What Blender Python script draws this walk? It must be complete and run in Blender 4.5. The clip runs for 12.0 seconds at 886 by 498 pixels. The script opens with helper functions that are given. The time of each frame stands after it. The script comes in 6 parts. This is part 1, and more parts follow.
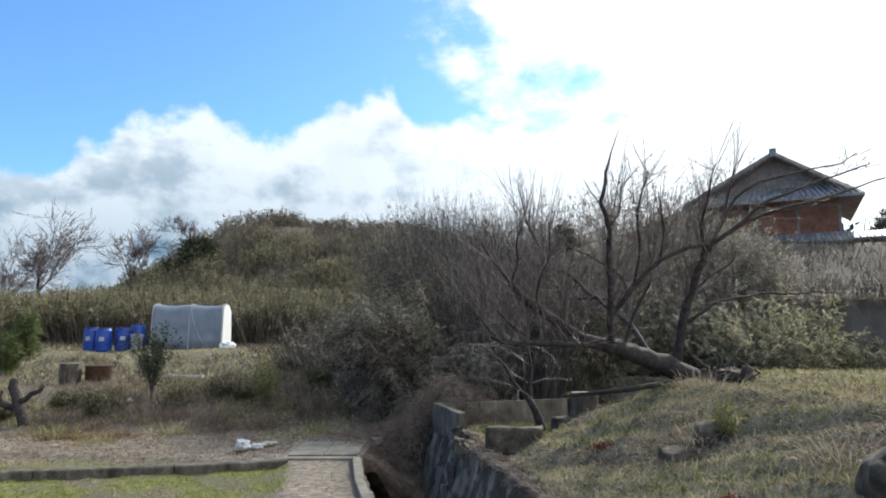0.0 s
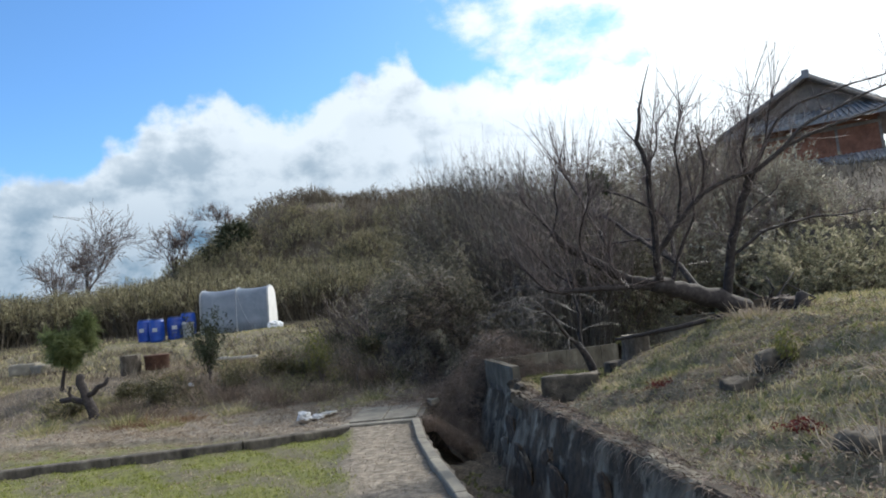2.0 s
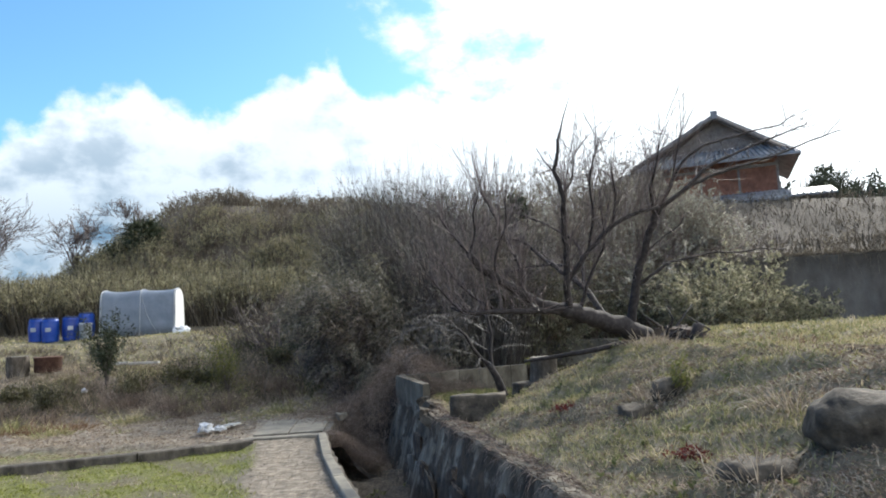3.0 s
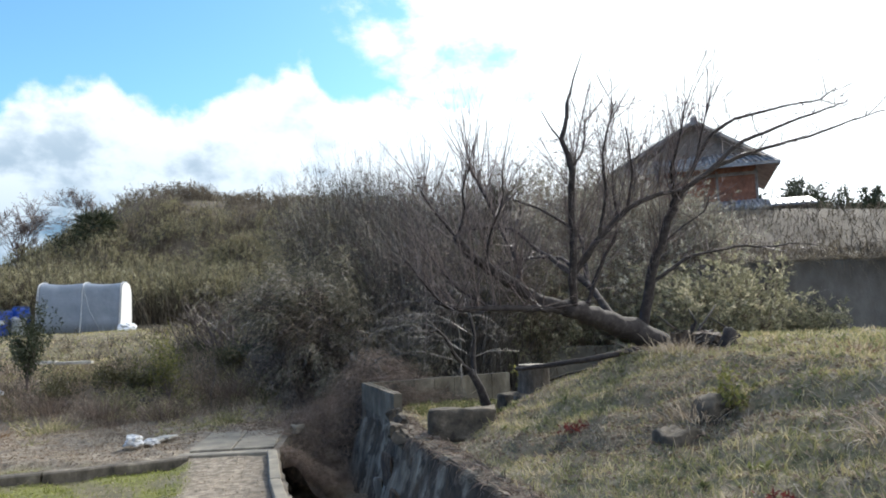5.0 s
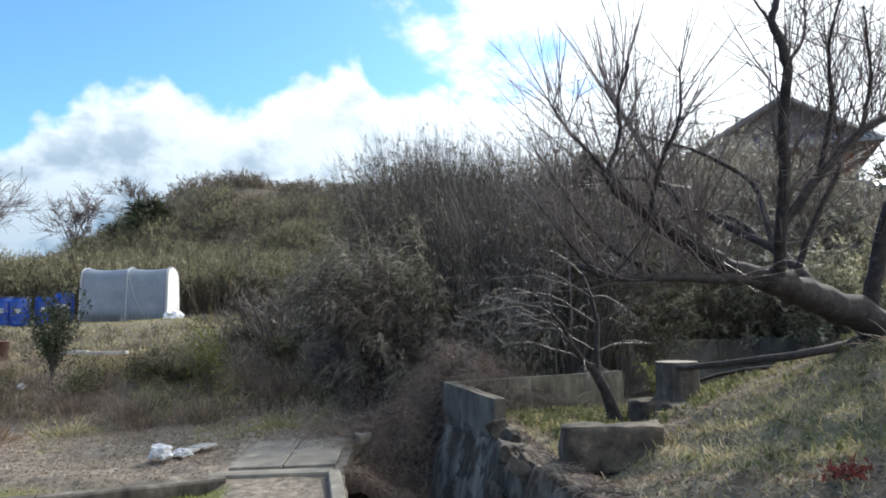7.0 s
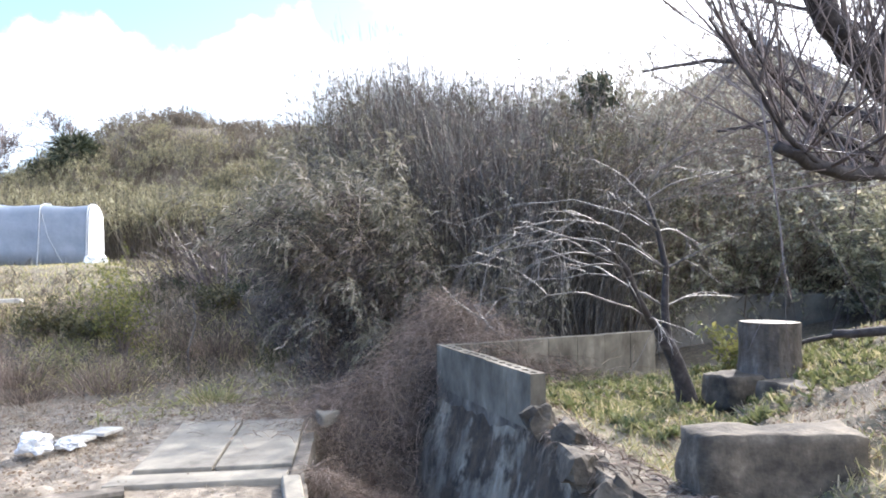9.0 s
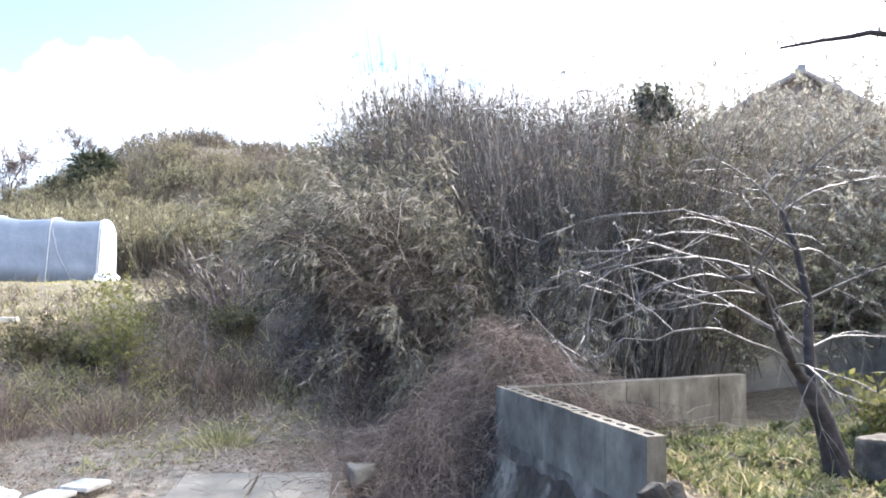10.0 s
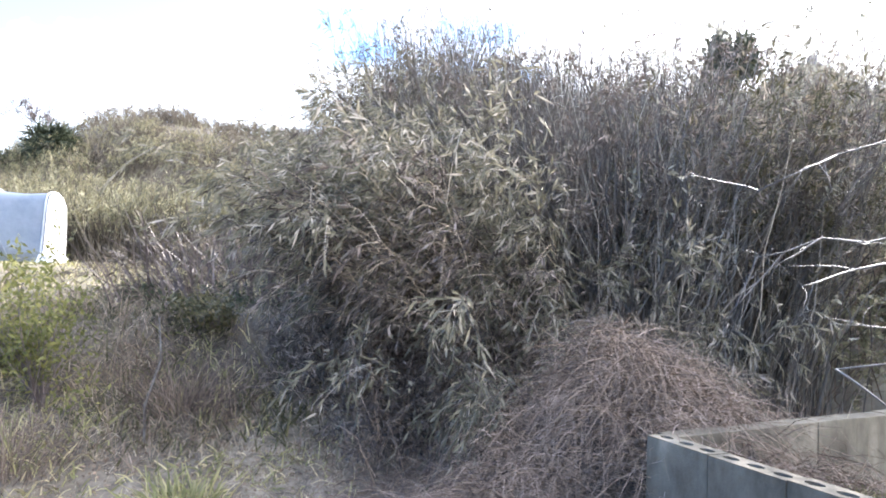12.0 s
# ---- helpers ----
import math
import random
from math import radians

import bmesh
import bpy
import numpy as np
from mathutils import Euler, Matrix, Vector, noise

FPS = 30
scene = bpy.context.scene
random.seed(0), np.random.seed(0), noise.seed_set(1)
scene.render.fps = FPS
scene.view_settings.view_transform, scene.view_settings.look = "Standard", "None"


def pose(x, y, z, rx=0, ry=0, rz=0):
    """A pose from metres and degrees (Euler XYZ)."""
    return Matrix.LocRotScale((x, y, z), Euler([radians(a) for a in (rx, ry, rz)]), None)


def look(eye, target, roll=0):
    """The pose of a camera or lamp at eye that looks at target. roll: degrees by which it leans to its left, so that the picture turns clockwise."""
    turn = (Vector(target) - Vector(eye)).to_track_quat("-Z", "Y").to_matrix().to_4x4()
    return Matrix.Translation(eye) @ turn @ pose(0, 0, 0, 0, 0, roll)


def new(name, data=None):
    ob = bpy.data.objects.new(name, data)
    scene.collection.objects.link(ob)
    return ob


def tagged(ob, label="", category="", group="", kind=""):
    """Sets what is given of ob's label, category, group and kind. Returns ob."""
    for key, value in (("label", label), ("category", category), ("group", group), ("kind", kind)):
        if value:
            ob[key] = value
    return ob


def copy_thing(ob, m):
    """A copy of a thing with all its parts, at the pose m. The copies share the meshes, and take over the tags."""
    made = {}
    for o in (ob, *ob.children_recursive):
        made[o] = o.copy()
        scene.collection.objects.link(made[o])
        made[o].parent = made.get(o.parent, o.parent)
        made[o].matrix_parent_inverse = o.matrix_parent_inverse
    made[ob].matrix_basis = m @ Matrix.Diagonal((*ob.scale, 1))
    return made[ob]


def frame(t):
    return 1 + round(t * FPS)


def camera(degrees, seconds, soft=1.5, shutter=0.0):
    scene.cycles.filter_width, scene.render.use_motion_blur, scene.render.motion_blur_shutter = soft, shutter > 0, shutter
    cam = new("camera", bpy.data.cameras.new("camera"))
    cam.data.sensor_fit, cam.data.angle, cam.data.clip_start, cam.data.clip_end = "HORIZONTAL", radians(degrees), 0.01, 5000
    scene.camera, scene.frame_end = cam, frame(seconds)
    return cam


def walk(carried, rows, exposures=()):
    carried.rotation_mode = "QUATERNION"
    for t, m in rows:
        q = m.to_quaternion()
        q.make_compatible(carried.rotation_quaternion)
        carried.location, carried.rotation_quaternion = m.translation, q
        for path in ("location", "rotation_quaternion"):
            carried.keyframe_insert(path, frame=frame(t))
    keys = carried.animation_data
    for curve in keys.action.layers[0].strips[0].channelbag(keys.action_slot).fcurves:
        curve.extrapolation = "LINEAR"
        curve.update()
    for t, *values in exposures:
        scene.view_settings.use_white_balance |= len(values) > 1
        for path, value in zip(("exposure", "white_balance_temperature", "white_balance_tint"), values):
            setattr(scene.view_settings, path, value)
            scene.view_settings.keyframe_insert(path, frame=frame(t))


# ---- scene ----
cam = camera(66.9, 12.0, soft=1.9)
METRES, EYE, TILT, LEAN, TURN = 10.4, 1.9, 8.0, 0.0, 0.0
ROWS = [
    (0.0, 0.0, 0.0, 0.0, -0.0, 0.0, 0.0),
    (0.5, 0.0009, -0.0018, 0.0002, -2.54, -0.65, 0.3),
    (1.0, -0.0052, 0.0009, -0.0017, -2.67, -1.35, 1.86),
    (1.5, -0.0138, 0.0001, -0.0029, 4.56, -0.27, 4.65),
    (2.0, -0.0105, -0.0013, -0.0048, 2.59, -3.05, 5.95),
    (2.5, -0.0068, -0.0053, 0.0025, -0.62, -4.04, 3.14),
    (3.0, -0.007, -0.0042, 0.0013, -4.11, -2.47, 2.36),
    (5.0, -0.012, 0.1489, -0.0308, -6.81, -2.0, 0.67),
    (5.5, -0.0271, 0.2015, -0.0414, -5.64, -0.64, 0.18),
    (6.0, -0.0357, 0.2612, -0.0525, -3.72, -0.07, 0.25),
    (6.5, -0.0465, 0.3185, -0.0655, -2.85, -0.33, 0.3),
    (7.0, -0.0531, 0.379, -0.0769, -2.61, -2.37, 0.83),
    (9.0, -0.0872, 0.6012, -0.1204, -6.82, -6.28, -0.69),
    (9.5, -0.0982, 0.6588, -0.1294, -6.72, -5.97, -1.33),
    (10.0, -0.1117, 0.7132, -0.1395, -5.45, -3.91, -1.89),
    (10.5, -0.1227, 0.7686, -0.1478, -7.38, -3.07, -2.63),
    (11.0, -0.1378, 0.8215, -0.1557, -7.85, -3.39, -3.23),
    (11.5, -0.145, 0.8766, -0.1643, -7.34, -3.43, -3.27),
    (12.0, -0.1576, 0.9296, -0.1768, -7.72, -4.2, -3.47),
]
walk(cam, [(t, pose(0, 0, EYE, TILT, LEAN, TURN) @ pose(METRES * x, METRES * y, METRES * z, 90 + pitch, roll, yaw)) for t, x, y, z, yaw, pitch, roll in ROWS],
     exposures=[(0.0, 0.12, 6130, 9), (0.5, -0.08, 6080, 9), (1.0, -0.12, 6030, 9), (1.6, -0.10, 5990, 9), (2.0, -0.02, 6080, 9), (2.5, 0.28, 6130, 9), (5.0, 0.36, 6130, 9), (5.5, 0.24, 6080, 9), (6.5, 0.2, 6030, 9), (7.2, 0.36, 6030, 9),
                (8.8, 1.42, 5990, 15), (9.5, 1.68, 6030, 15), (11.0, 1.85, 6030, 15), (12.0, 2.02, 6030, 15)])


# ---- world and sun ----
SUN_AZ, SUN_EL = radians(40), radians(36)      # azimuth to the right of +y
world = bpy.data.worlds.new("sky")
scene.world = world
world.use_nodes = True
wn, wl = world.node_tree.nodes, world.node_tree.links
wn.clear()
w_out = wn.new("ShaderNodeOutputWorld")
w_bg = wn.new("ShaderNodeBackground")
w_sky = wn.new("ShaderNodeTexSky")
w_sky.sky_type, w_sky.sun_disc = "NISHITA", False
w_sky.sun_elevation, w_sky.sun_rotation = SUN_EL, SUN_AZ
w_sky.dust_density, w_sky.ozone_density = 0.6, 2.0
w_bg.inputs["Strength"].default_value = 0.11


def wmath(op, a, b=None, c=None, clamp=False):
    n = wn.new("ShaderNodeMath")
    n.operation, n.use_clamp = op, clamp
    for i, v in enumerate((a, b, c)):
        if v is None:
            continue
        if isinstance(v, (int, float)):
            n.inputs[i].default_value = v
        else:
            wl.new(v, n.inputs[i])
    return n.outputs[0]


w_tc = wn.new("ShaderNodeTexCoord")
w_sep = wn.new("ShaderNodeSeparateXYZ")
wl.new(w_tc.outputs["Generated"], w_sep.inputs[0])
w_az = wmath("ARCTAN2", w_sep.outputs[0], w_sep.outputs[1])
w_el = wmath("ARCSINE", w_sep.outputs[2])


def wnoise(sx, sz, scale, detail, rough, off):
    comb = wn.new("ShaderNodeCombineXYZ")
    wl.new(wmath("MULTIPLY", w_az, sx), comb.inputs[0])
    wl.new(wmath("MULTIPLY", w_el, sz), comb.inputs[1])
    comb.inputs[2].default_value = off
    n = wn.new("ShaderNodeTexNoise")
    n.inputs["Scale"].default_value, n.inputs["Detail"].default_value, n.inputs["Roughness"].default_value = scale, detail, rough
    wl.new(comb.outputs[0], n.inputs["Vector"])
    return n.outputs["Fac"]


def wramp(v, lo, hi):
    n = wn.new("ShaderNodeMapRange")
    n.interpolation_type = "SMOOTHSTEP"
    wl.new(v, n.inputs[0])
    n.inputs[1].default_value, n.inputs[2].default_value = lo, hi
    return n.outputs[0]


# a cumulus bank over the horizon, its top uneven, and a veil of cloud thickening towards the sun
def wcurve(v, lo, hi, points):
    """A value read off a line of points along v."""
    n = wn.new("ShaderNodeValToRGB")
    m = wn.new("ShaderNodeMapRange")
    wl.new(v, m.inputs[0])
    m.inputs[1].default_value, m.inputs[2].default_value = lo, hi
    wl.new(m.outputs[0], n.inputs[0])
    el = n.color_ramp.elements
    n.color_ramp.interpolation = "EASE"
    for i, (x, y) in enumerate(points):
        e = el[i] if i < 2 else el.new(0.5)
        e.position, e.color = (x - lo) / (hi - lo), (y, y, y, 1)
    return n.outputs[0]


w_line = wcurve(w_az, -0.7, 0.7, [(-0.7, 0.2), (0.7, 0.34), (-0.545, 0.215), (-0.5, 0.262), (-0.43, 0.30), (-0.385, 0.31), (-0.353, 0.330), (-0.323, 0.304), (-0.265, 0.292), (-0.205, 0.314),
                                  (-0.148, 0.352), (-0.08, 0.368), (-0.045, 0.328), (0.0, 0.326), (0.1, 0.323), (0.3, 0.32)])
w_billow = wmath("MULTIPLY_ADD", wnoise(1, 1.1, 17, 6, 0.56, 7.7), 0.09, -0.045)
w_depth = wmath("SUBTRACT", wmath("ADD", w_line, w_billow), w_el)
w_bank = wramp(w_depth, -0.012, 0.016)
# cloud added to the unseen sky behind and overhead, to whiten the fill light
w_turned = wramp(wmath("ABSOLUTE", w_az), 0.8, 1.4)
w_side = wmath("MULTIPLY", wmath("MAXIMUM", wramp(w_az, -0.22, 0.30), w_turned), 0.42)
w_slant = wmath("ADD", wmath("MULTIPLY_ADD", w_az, 0.75, -0.43), w_el)
w_veil = wramp(wmath("ADD", wmath("MULTIPLY_ADD", wnoise(1, 1.6, 5.5, 8, 0.6, 1.3), 0.62, -0.31), wmath("ADD", w_slant, wmath("MAXIMUM", wmath("MULTIPLY", w_turned, 0.45), wmath("MULTIPLY", wramp(w_el, 0.75, 1.1), 0.4)))), -0.03, 0.10)
w_cloud = wmath("MAXIMUM", w_bank, w_veil)
w_lump = wramp(wmath("ADD", wnoise(1, 1.35, 9.5, 6, 0.55, 11.0), wmath("MULTIPLY", w_side, 0.45)), 0.36, 0.58)
w_rim = wmath("SUBTRACT", 1.0, wramp(w_depth, 0.0, 0.075))
w_shade = wmath("MULTIPLY_ADD", w_lump, 0.8, wmath("MULTIPLY", w_rim, 0.42), clamp=True)
w_near_sun = wramp(w_az, -0.25, 0.55)
w_white = wmath("MULTIPLY_ADD", w_shade, 3.7, 5.2)
w_white = wmath("ADD", w_white, wmath("MULTIPLY", w_near_sun, 4.5))
w_haze = wmath("MULTIPLY", wmath("SUBTRACT", 1.0, wramp(w_el, 0.09, 0.25)), wmath("SUBTRACT", 1.0, w_near_sun))
w_white = wmath("SUBTRACT", w_white, wmath("MULTIPLY", w_haze, 2.2))
w_col = wn.new("ShaderNodeCombineXYZ")
wl.new(wmath("MULTIPLY_ADD", w_white, 1.12, -1.9), w_col.inputs[0])
wl.new(wmath("MULTIPLY_ADD", w_white, 1.04, -0.6), w_col.inputs[1])
wl.new(wmath("MULTIPLY_ADD", w_white, 0.93, 0.75), w_col.inputs[2])
w_mix = wn.new("ShaderNodeMix")
w_mix.data_type = "RGBA"
wl.new(w_cloud, w_mix.inputs[0])
w_air = wn.new("ShaderNodeMix")
w_air.data_type, w_air.blend_type = "RGBA", "MULTIPLY"
w_air.inputs[0].default_value = 1.0
wl.new(w_sky.outputs[0], w_air.inputs[6])
w_air.inputs[7].default_value = (1.12, 1.55, 1.9, 1)
wl.new(w_air.outputs[2], w_mix.inputs[6])
wl.new(w_col.outputs[0], w_mix.inputs[7])
wl.new(w_mix.outputs[2], w_bg.inputs["Color"])
wl.new(w_bg.outputs[0], w_out.inputs["Surface"])

sun_data = bpy.data.lights.new("sun", "SUN")
sun_data.energy, sun_data.angle, sun_data.color = 4.4, radians(0.6), (1.0, 0.93, 0.82)
sun = new("sun", sun_data)
sun_dir = Vector((math.sin(SUN_AZ) * math.cos(SUN_EL), math.cos(SUN_AZ) * math.cos(SUN_EL), math.sin(SUN_EL)))
sun.matrix_world = look(sun_dir * 60, (0, 0, 0))

# ---- materials ----


def ramp_colors(node, cols):
    el = node.color_ramp.elements
    for i, c in enumerate(cols):
        pos = i / (len(cols) - 1)
        e = el[i] if i < 2 else el.new(pos)
        e.position, e.color = pos, (*c, 1)
    if len(cols) == 2:
        el[1].position = 1.0


def material(name, cols, scale=4.0, rough=0.85, bump=0.3, fine=40.0, island=False, obj=False, through_light=0.0, metal=0.0, contrast=(0.3, 0.7), drip=1.0):
    """Colours laid by coarse and fine noise; island/obj: blades or pieces differ one by one; through_light: share of light let through."""
    m = bpy.data.materials.new(name)
    m.use_nodes = True
    n, l = m.node_tree.nodes, m.node_tree.links
    b = n["Principled BSDF"]
    b.inputs["Roughness"].default_value, b.inputs["Metallic"].default_value = rough, metal
    tc = n.new("ShaderNodeTexCoord")
    coarse = n.new("ShaderNodeTexNoise")
    coarse.inputs["Scale"].default_value, coarse.inputs["Detail"].default_value, coarse.inputs["Roughness"].default_value = scale, 5, 0.65
    geo = n.new("ShaderNodeNewGeometry")
    mp = n.new("ShaderNodeMapping")
    mp.inputs["Scale"].default_value = (1, 1, drip)
    l.new(geo.outputs["Position"] if not obj else tc.outputs["Object"], mp.inputs["Vector"])
    l.new(mp.outputs[0], coarse.inputs["Vector"])
    mr = n.new("ShaderNodeMapRange")
    mr.inputs[1].default_value, mr.inputs[2].default_value = contrast
    l.new(coarse.outputs["Fac"], mr.inputs[0])
    fac = mr.outputs[0]
    if island or obj:
        src = geo.outputs["Random Per Island"]
        if obj and not island:
            info = n.new("ShaderNodeObjectInfo")
            src = info.outputs["Random"]
        mix = n.new("ShaderNodeMix")
        mix.inputs[0].default_value = 0.65 if island else 0.4
        l.new(fac, mix.inputs[2])
        l.new(src, mix.inputs[3])
        fac = mix.outputs[0]
    ramp = n.new("ShaderNodeValToRGB")
    ramp_colors(ramp, cols)
    l.new(fac, ramp.inputs[0])
    l.new(ramp.outputs[0], b.inputs["Base Color"])
    if bump:
        fn = n.new("ShaderNodeTexNoise")
        fn.inputs["Scale"].default_value, fn.inputs["Detail"].default_value = fine, 4
        l.new(geo.outputs["Position"], fn.inputs["Vector"])
        bp = n.new("ShaderNodeBump")
        bp.inputs["Strength"].default_value, bp.inputs["Distance"].default_value = bump, 0.4 / fine
        l.new(fn.outputs["Fac"], bp.inputs["Height"])
        l.new(bp.outputs[0], b.inputs["Normal"])
    if through_light:
        tr = n.new("ShaderNodeBsdfTranslucent")
        l.new(ramp.outputs[0], tr.inputs["Color"])
        ms = n.new("ShaderNodeMixShader")
        ms.inputs[0].default_value = through_light
        l.new(b.outputs[0], ms.inputs[1])
        l.new(tr.outputs[0], ms.inputs[2])
        l.new(ms.outputs[0], n["Material Output"].inputs["Surface"])
    return m


def ground_material():
    """Earth, dry litter, turf and moss mixed by the cover stored on the ground's vertices."""
    m = bpy.data.materials.new("ground_cover")
    m.use_nodes = True
    n, l = m.node_tree.nodes, m.node_tree.links
    b = n["Principled BSDF"]
    b.inputs["Roughness"].default_value = 0.95
    geo = n.new("ShaderNodeNewGeometry")

    def noise_at(scale, lo=0.3, hi=0.7):
        t = n.new("ShaderNodeTexNoise")
        t.inputs["Scale"].default_value, t.inputs["Detail"].default_value, t.inputs["Roughness"].default_value = scale, 6, 0.68
        l.new(geo.outputs["Position"], t.inputs["Vector"])
        r = n.new("ShaderNodeMapRange")
        r.inputs[1].default_value, r.inputs[2].default_value = lo, hi
        l.new(t.outputs["Fac"], r.inputs[0])
        return r.outputs[0]

    def coloured(fac, cols):
        r = n.new("ShaderNodeValToRGB")
        ramp_colors(r, cols)
        l.new(fac, r.inputs[0])
        return r.outputs[0]

    def mixed(fac, a, c):
        x = n.new("ShaderNodeMix")
        x.data_type = "RGBA"
        l.new(fac, x.inputs[0])
        l.new(a, x.inputs[6])
        l.new(c, x.inputs[7])
        return x.outputs[2]

    at = n.new("ShaderNodeAttribute")
    at.attribute_name = "cover"
    sp = n.new("ShaderNodeSeparateColor")
    l.new(at.outputs["Color"], sp.inputs[0])
    earth = coloured(noise_at(9), [(0.055, 0.045, 0.034), (0.145, 0.118, 0.088), (0.26, 0.218, 0.165), (0.40, 0.345, 0.27)])
    litter = coloured(noise_at(22), [(0.022, 0.018, 0.014), (0.065, 0.052, 0.038), (0.12, 0.097, 0.072), (0.22, 0.185, 0.145)])
    turf = coloured(noise_at(7), [(0.04, 0.037, 0.022), (0.12, 0.115, 0.056), (0.25, 0.205, 0.132), (0.40, 0.33, 0.235)])
    moss = coloured(noise_at(11), [(0.05, 0.05, 0.016), (0.12, 0.125, 0.028), (0.21, 0.20, 0.055)])
    col = mixed(sp.outputs[0], litter, earth)
    col = mixed(sp.outputs[1], col, turf)
    col = mixed(sp.outputs[2], col, moss)
    l.new(col, b.inputs["Base Color"])
    bp = n.new("ShaderNodeBump")
    bp.inputs["Strength"].default_value, bp.inputs["Distance"].default_value = 0.5, 0.03
    l.new(noise_at(30, 0, 1), bp.inputs["Height"])
    l.new(bp.outputs[0], b.inputs["Normal"])
    return m


M_GROUND = ground_material()
M_CONC = material("weathered_concrete", [(0.098, 0.0874, 0.0697), (0.167, 0.15, 0.122), (0.211, 0.19, 0.151), (0.294, 0.268, 0.21)], 2.5, 0.92, 0.5, 60)
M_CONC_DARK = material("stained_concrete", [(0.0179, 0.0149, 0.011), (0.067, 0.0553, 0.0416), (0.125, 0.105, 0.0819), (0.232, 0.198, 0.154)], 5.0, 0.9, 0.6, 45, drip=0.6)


def plaster_wall_material():
    """Pale lime plaster, run and flaked off in ragged patches over dark brown stone."""
    m = bpy.data.materials.new("flaked_plaster_wall")
    m.use_nodes = True
    n, l = m.node_tree.nodes, m.node_tree.links
    b = n["Principled BSDF"]
    b.inputs["Roughness"].default_value = 0.92
    geo = n.new("ShaderNodeNewGeometry")

    def field(scale, lo, hi, drip, shift):
        mp = n.new("ShaderNodeMapping")
        mp.inputs["Scale"].default_value, mp.inputs["Location"].default_value = (1, 1, drip), (shift, 0, 0)
        l.new(geo.outputs["Position"], mp.inputs["Vector"])
        t = n.new("ShaderNodeTexNoise")
        t.inputs["Scale"].default_value, t.inputs["Detail"].default_value, t.inputs["Roughness"].default_value = scale, 7, 0.66
        l.new(mp.outputs[0], t.inputs["Vector"])
        r = n.new("ShaderNodeMapRange")
        r.inputs[1].default_value, r.inputs[2].default_value = lo, hi
        l.new(t.outputs["Fac"], r.inputs[0])
        return r.outputs[0]

    def tone(fac, cols):
        r = n.new("ShaderNodeValToRGB")
        ramp_colors(r, cols)
        l.new(fac, r.inputs[0])
        return r.outputs[0]

    stone = tone(field(7, 0.3, 0.7, 1, 3), [(0.012, 0.009, 0.006), (0.045, 0.032, 0.02), (0.09, 0.062, 0.038)])
    lime = tone(field(5, 0.3, 0.7, 0.3, 8), [(0.045, 0.036, 0.026), (0.12, 0.099, 0.072), (0.20, 0.172, 0.128), (0.31, 0.275, 0.212)])
    x = n.new("ShaderNodeMix")
    x.data_type = "RGBA"
    patch = field(2.1, 0.465, 0.54, 0.85, 1)
    l.new(patch, x.inputs[0])
    l.new(stone, x.inputs[6])
    l.new(lime, x.inputs[7])
    l.new(x.outputs[2], b.inputs["Base Color"])
    bp = n.new("ShaderNodeBump")
    bp.inputs["Strength"].default_value, bp.inputs["Distance"].default_value = 0.5, 0.012
    add = n.new("ShaderNodeMath")
    add.operation = "ADD"
    l.new(patch, add.inputs[0])
    l.new(field(28, 0, 1, 1, 0), add.inputs[1])
    l.new(add.outputs[0], bp.inputs["Height"])
    l.new(bp.outputs[0], b.inputs["Normal"])
    return m


M_STREAK = plaster_wall_material()
M_RETAIN = material("old_retaining_concrete", [(0.035, 0.03, 0.026), (0.08, 0.071, 0.062), (0.12, 0.11, 0.097), (0.18, 0.168, 0.15)], 1.1, 0.92, 0.6, 25, drip=0.6)
M_BLOCK = material("concrete_block", [(0.0572, 0.048, 0.0351), (0.109, 0.094, 0.0702), (0.161, 0.141, 0.108), (0.26, 0.231, 0.18)], 3.5, 0.92, 0.6, 90, drip=0.6)
M_STONE = material("field_stone", [(0.0198, 0.0155, 0.0112), (0.055, 0.0446, 0.0328), (0.0935, 0.0765, 0.056), (0.176, 0.145, 0.106)], 7, 0.9, 0.7, 35)
M_RUST = material("iron_stained_stone", [(0.018, 0.014, 0.011), (0.05, 0.034, 0.022), (0.085, 0.057, 0.035), (0.14, 0.118, 0.095)], 9, 0.9, 0.6, 40)
M_BARK = material("grey_bark", [(0.01, 0.00749, 0.00682), (0.0238, 0.0183, 0.017), (0.0411, 0.0325, 0.0307), (0.0776, 0.0632, 0.0588)], 16, 0.85, 0.9, 60)
M_TWIG = material("dark_twig", [(0.0466, 0.0349, 0.033), (0.116, 0.0865, 0.0802), (0.264, 0.209, 0.188)], 6, 0.5, 0.2, 60, island=True)
M_PALE_BARK = material("pale_bark", [(0.0326, 0.0281, 0.0261), (0.0925, 0.0803, 0.0731), (0.152, 0.136, 0.123), (0.273, 0.246, 0.226)], 12, 0.6, 0.5, 60)
M_STUMP = material("stump_bark", [(0.03, 0.024, 0.018), (0.075, 0.061, 0.048), (0.12, 0.101, 0.082), (0.21, 0.18, 0.15)], 9, 0.9, 1.0, 30, drip=0.4)
M_CUTWOOD = material("cut_wood", [(0.128, 0.111, 0.0878), (0.21, 0.185, 0.151), (0.3, 0.274, 0.234)], 14, 0.8, 0.4, 60)
M_GRASS = material("green_grass", [(0.107, 0.117, 0.0462), (0.242, 0.24, 0.099), (0.443, 0.385, 0.198), (0.738, 0.591, 0.407)], 1.2, 0.85, 0, island=True, through_light=0.3)
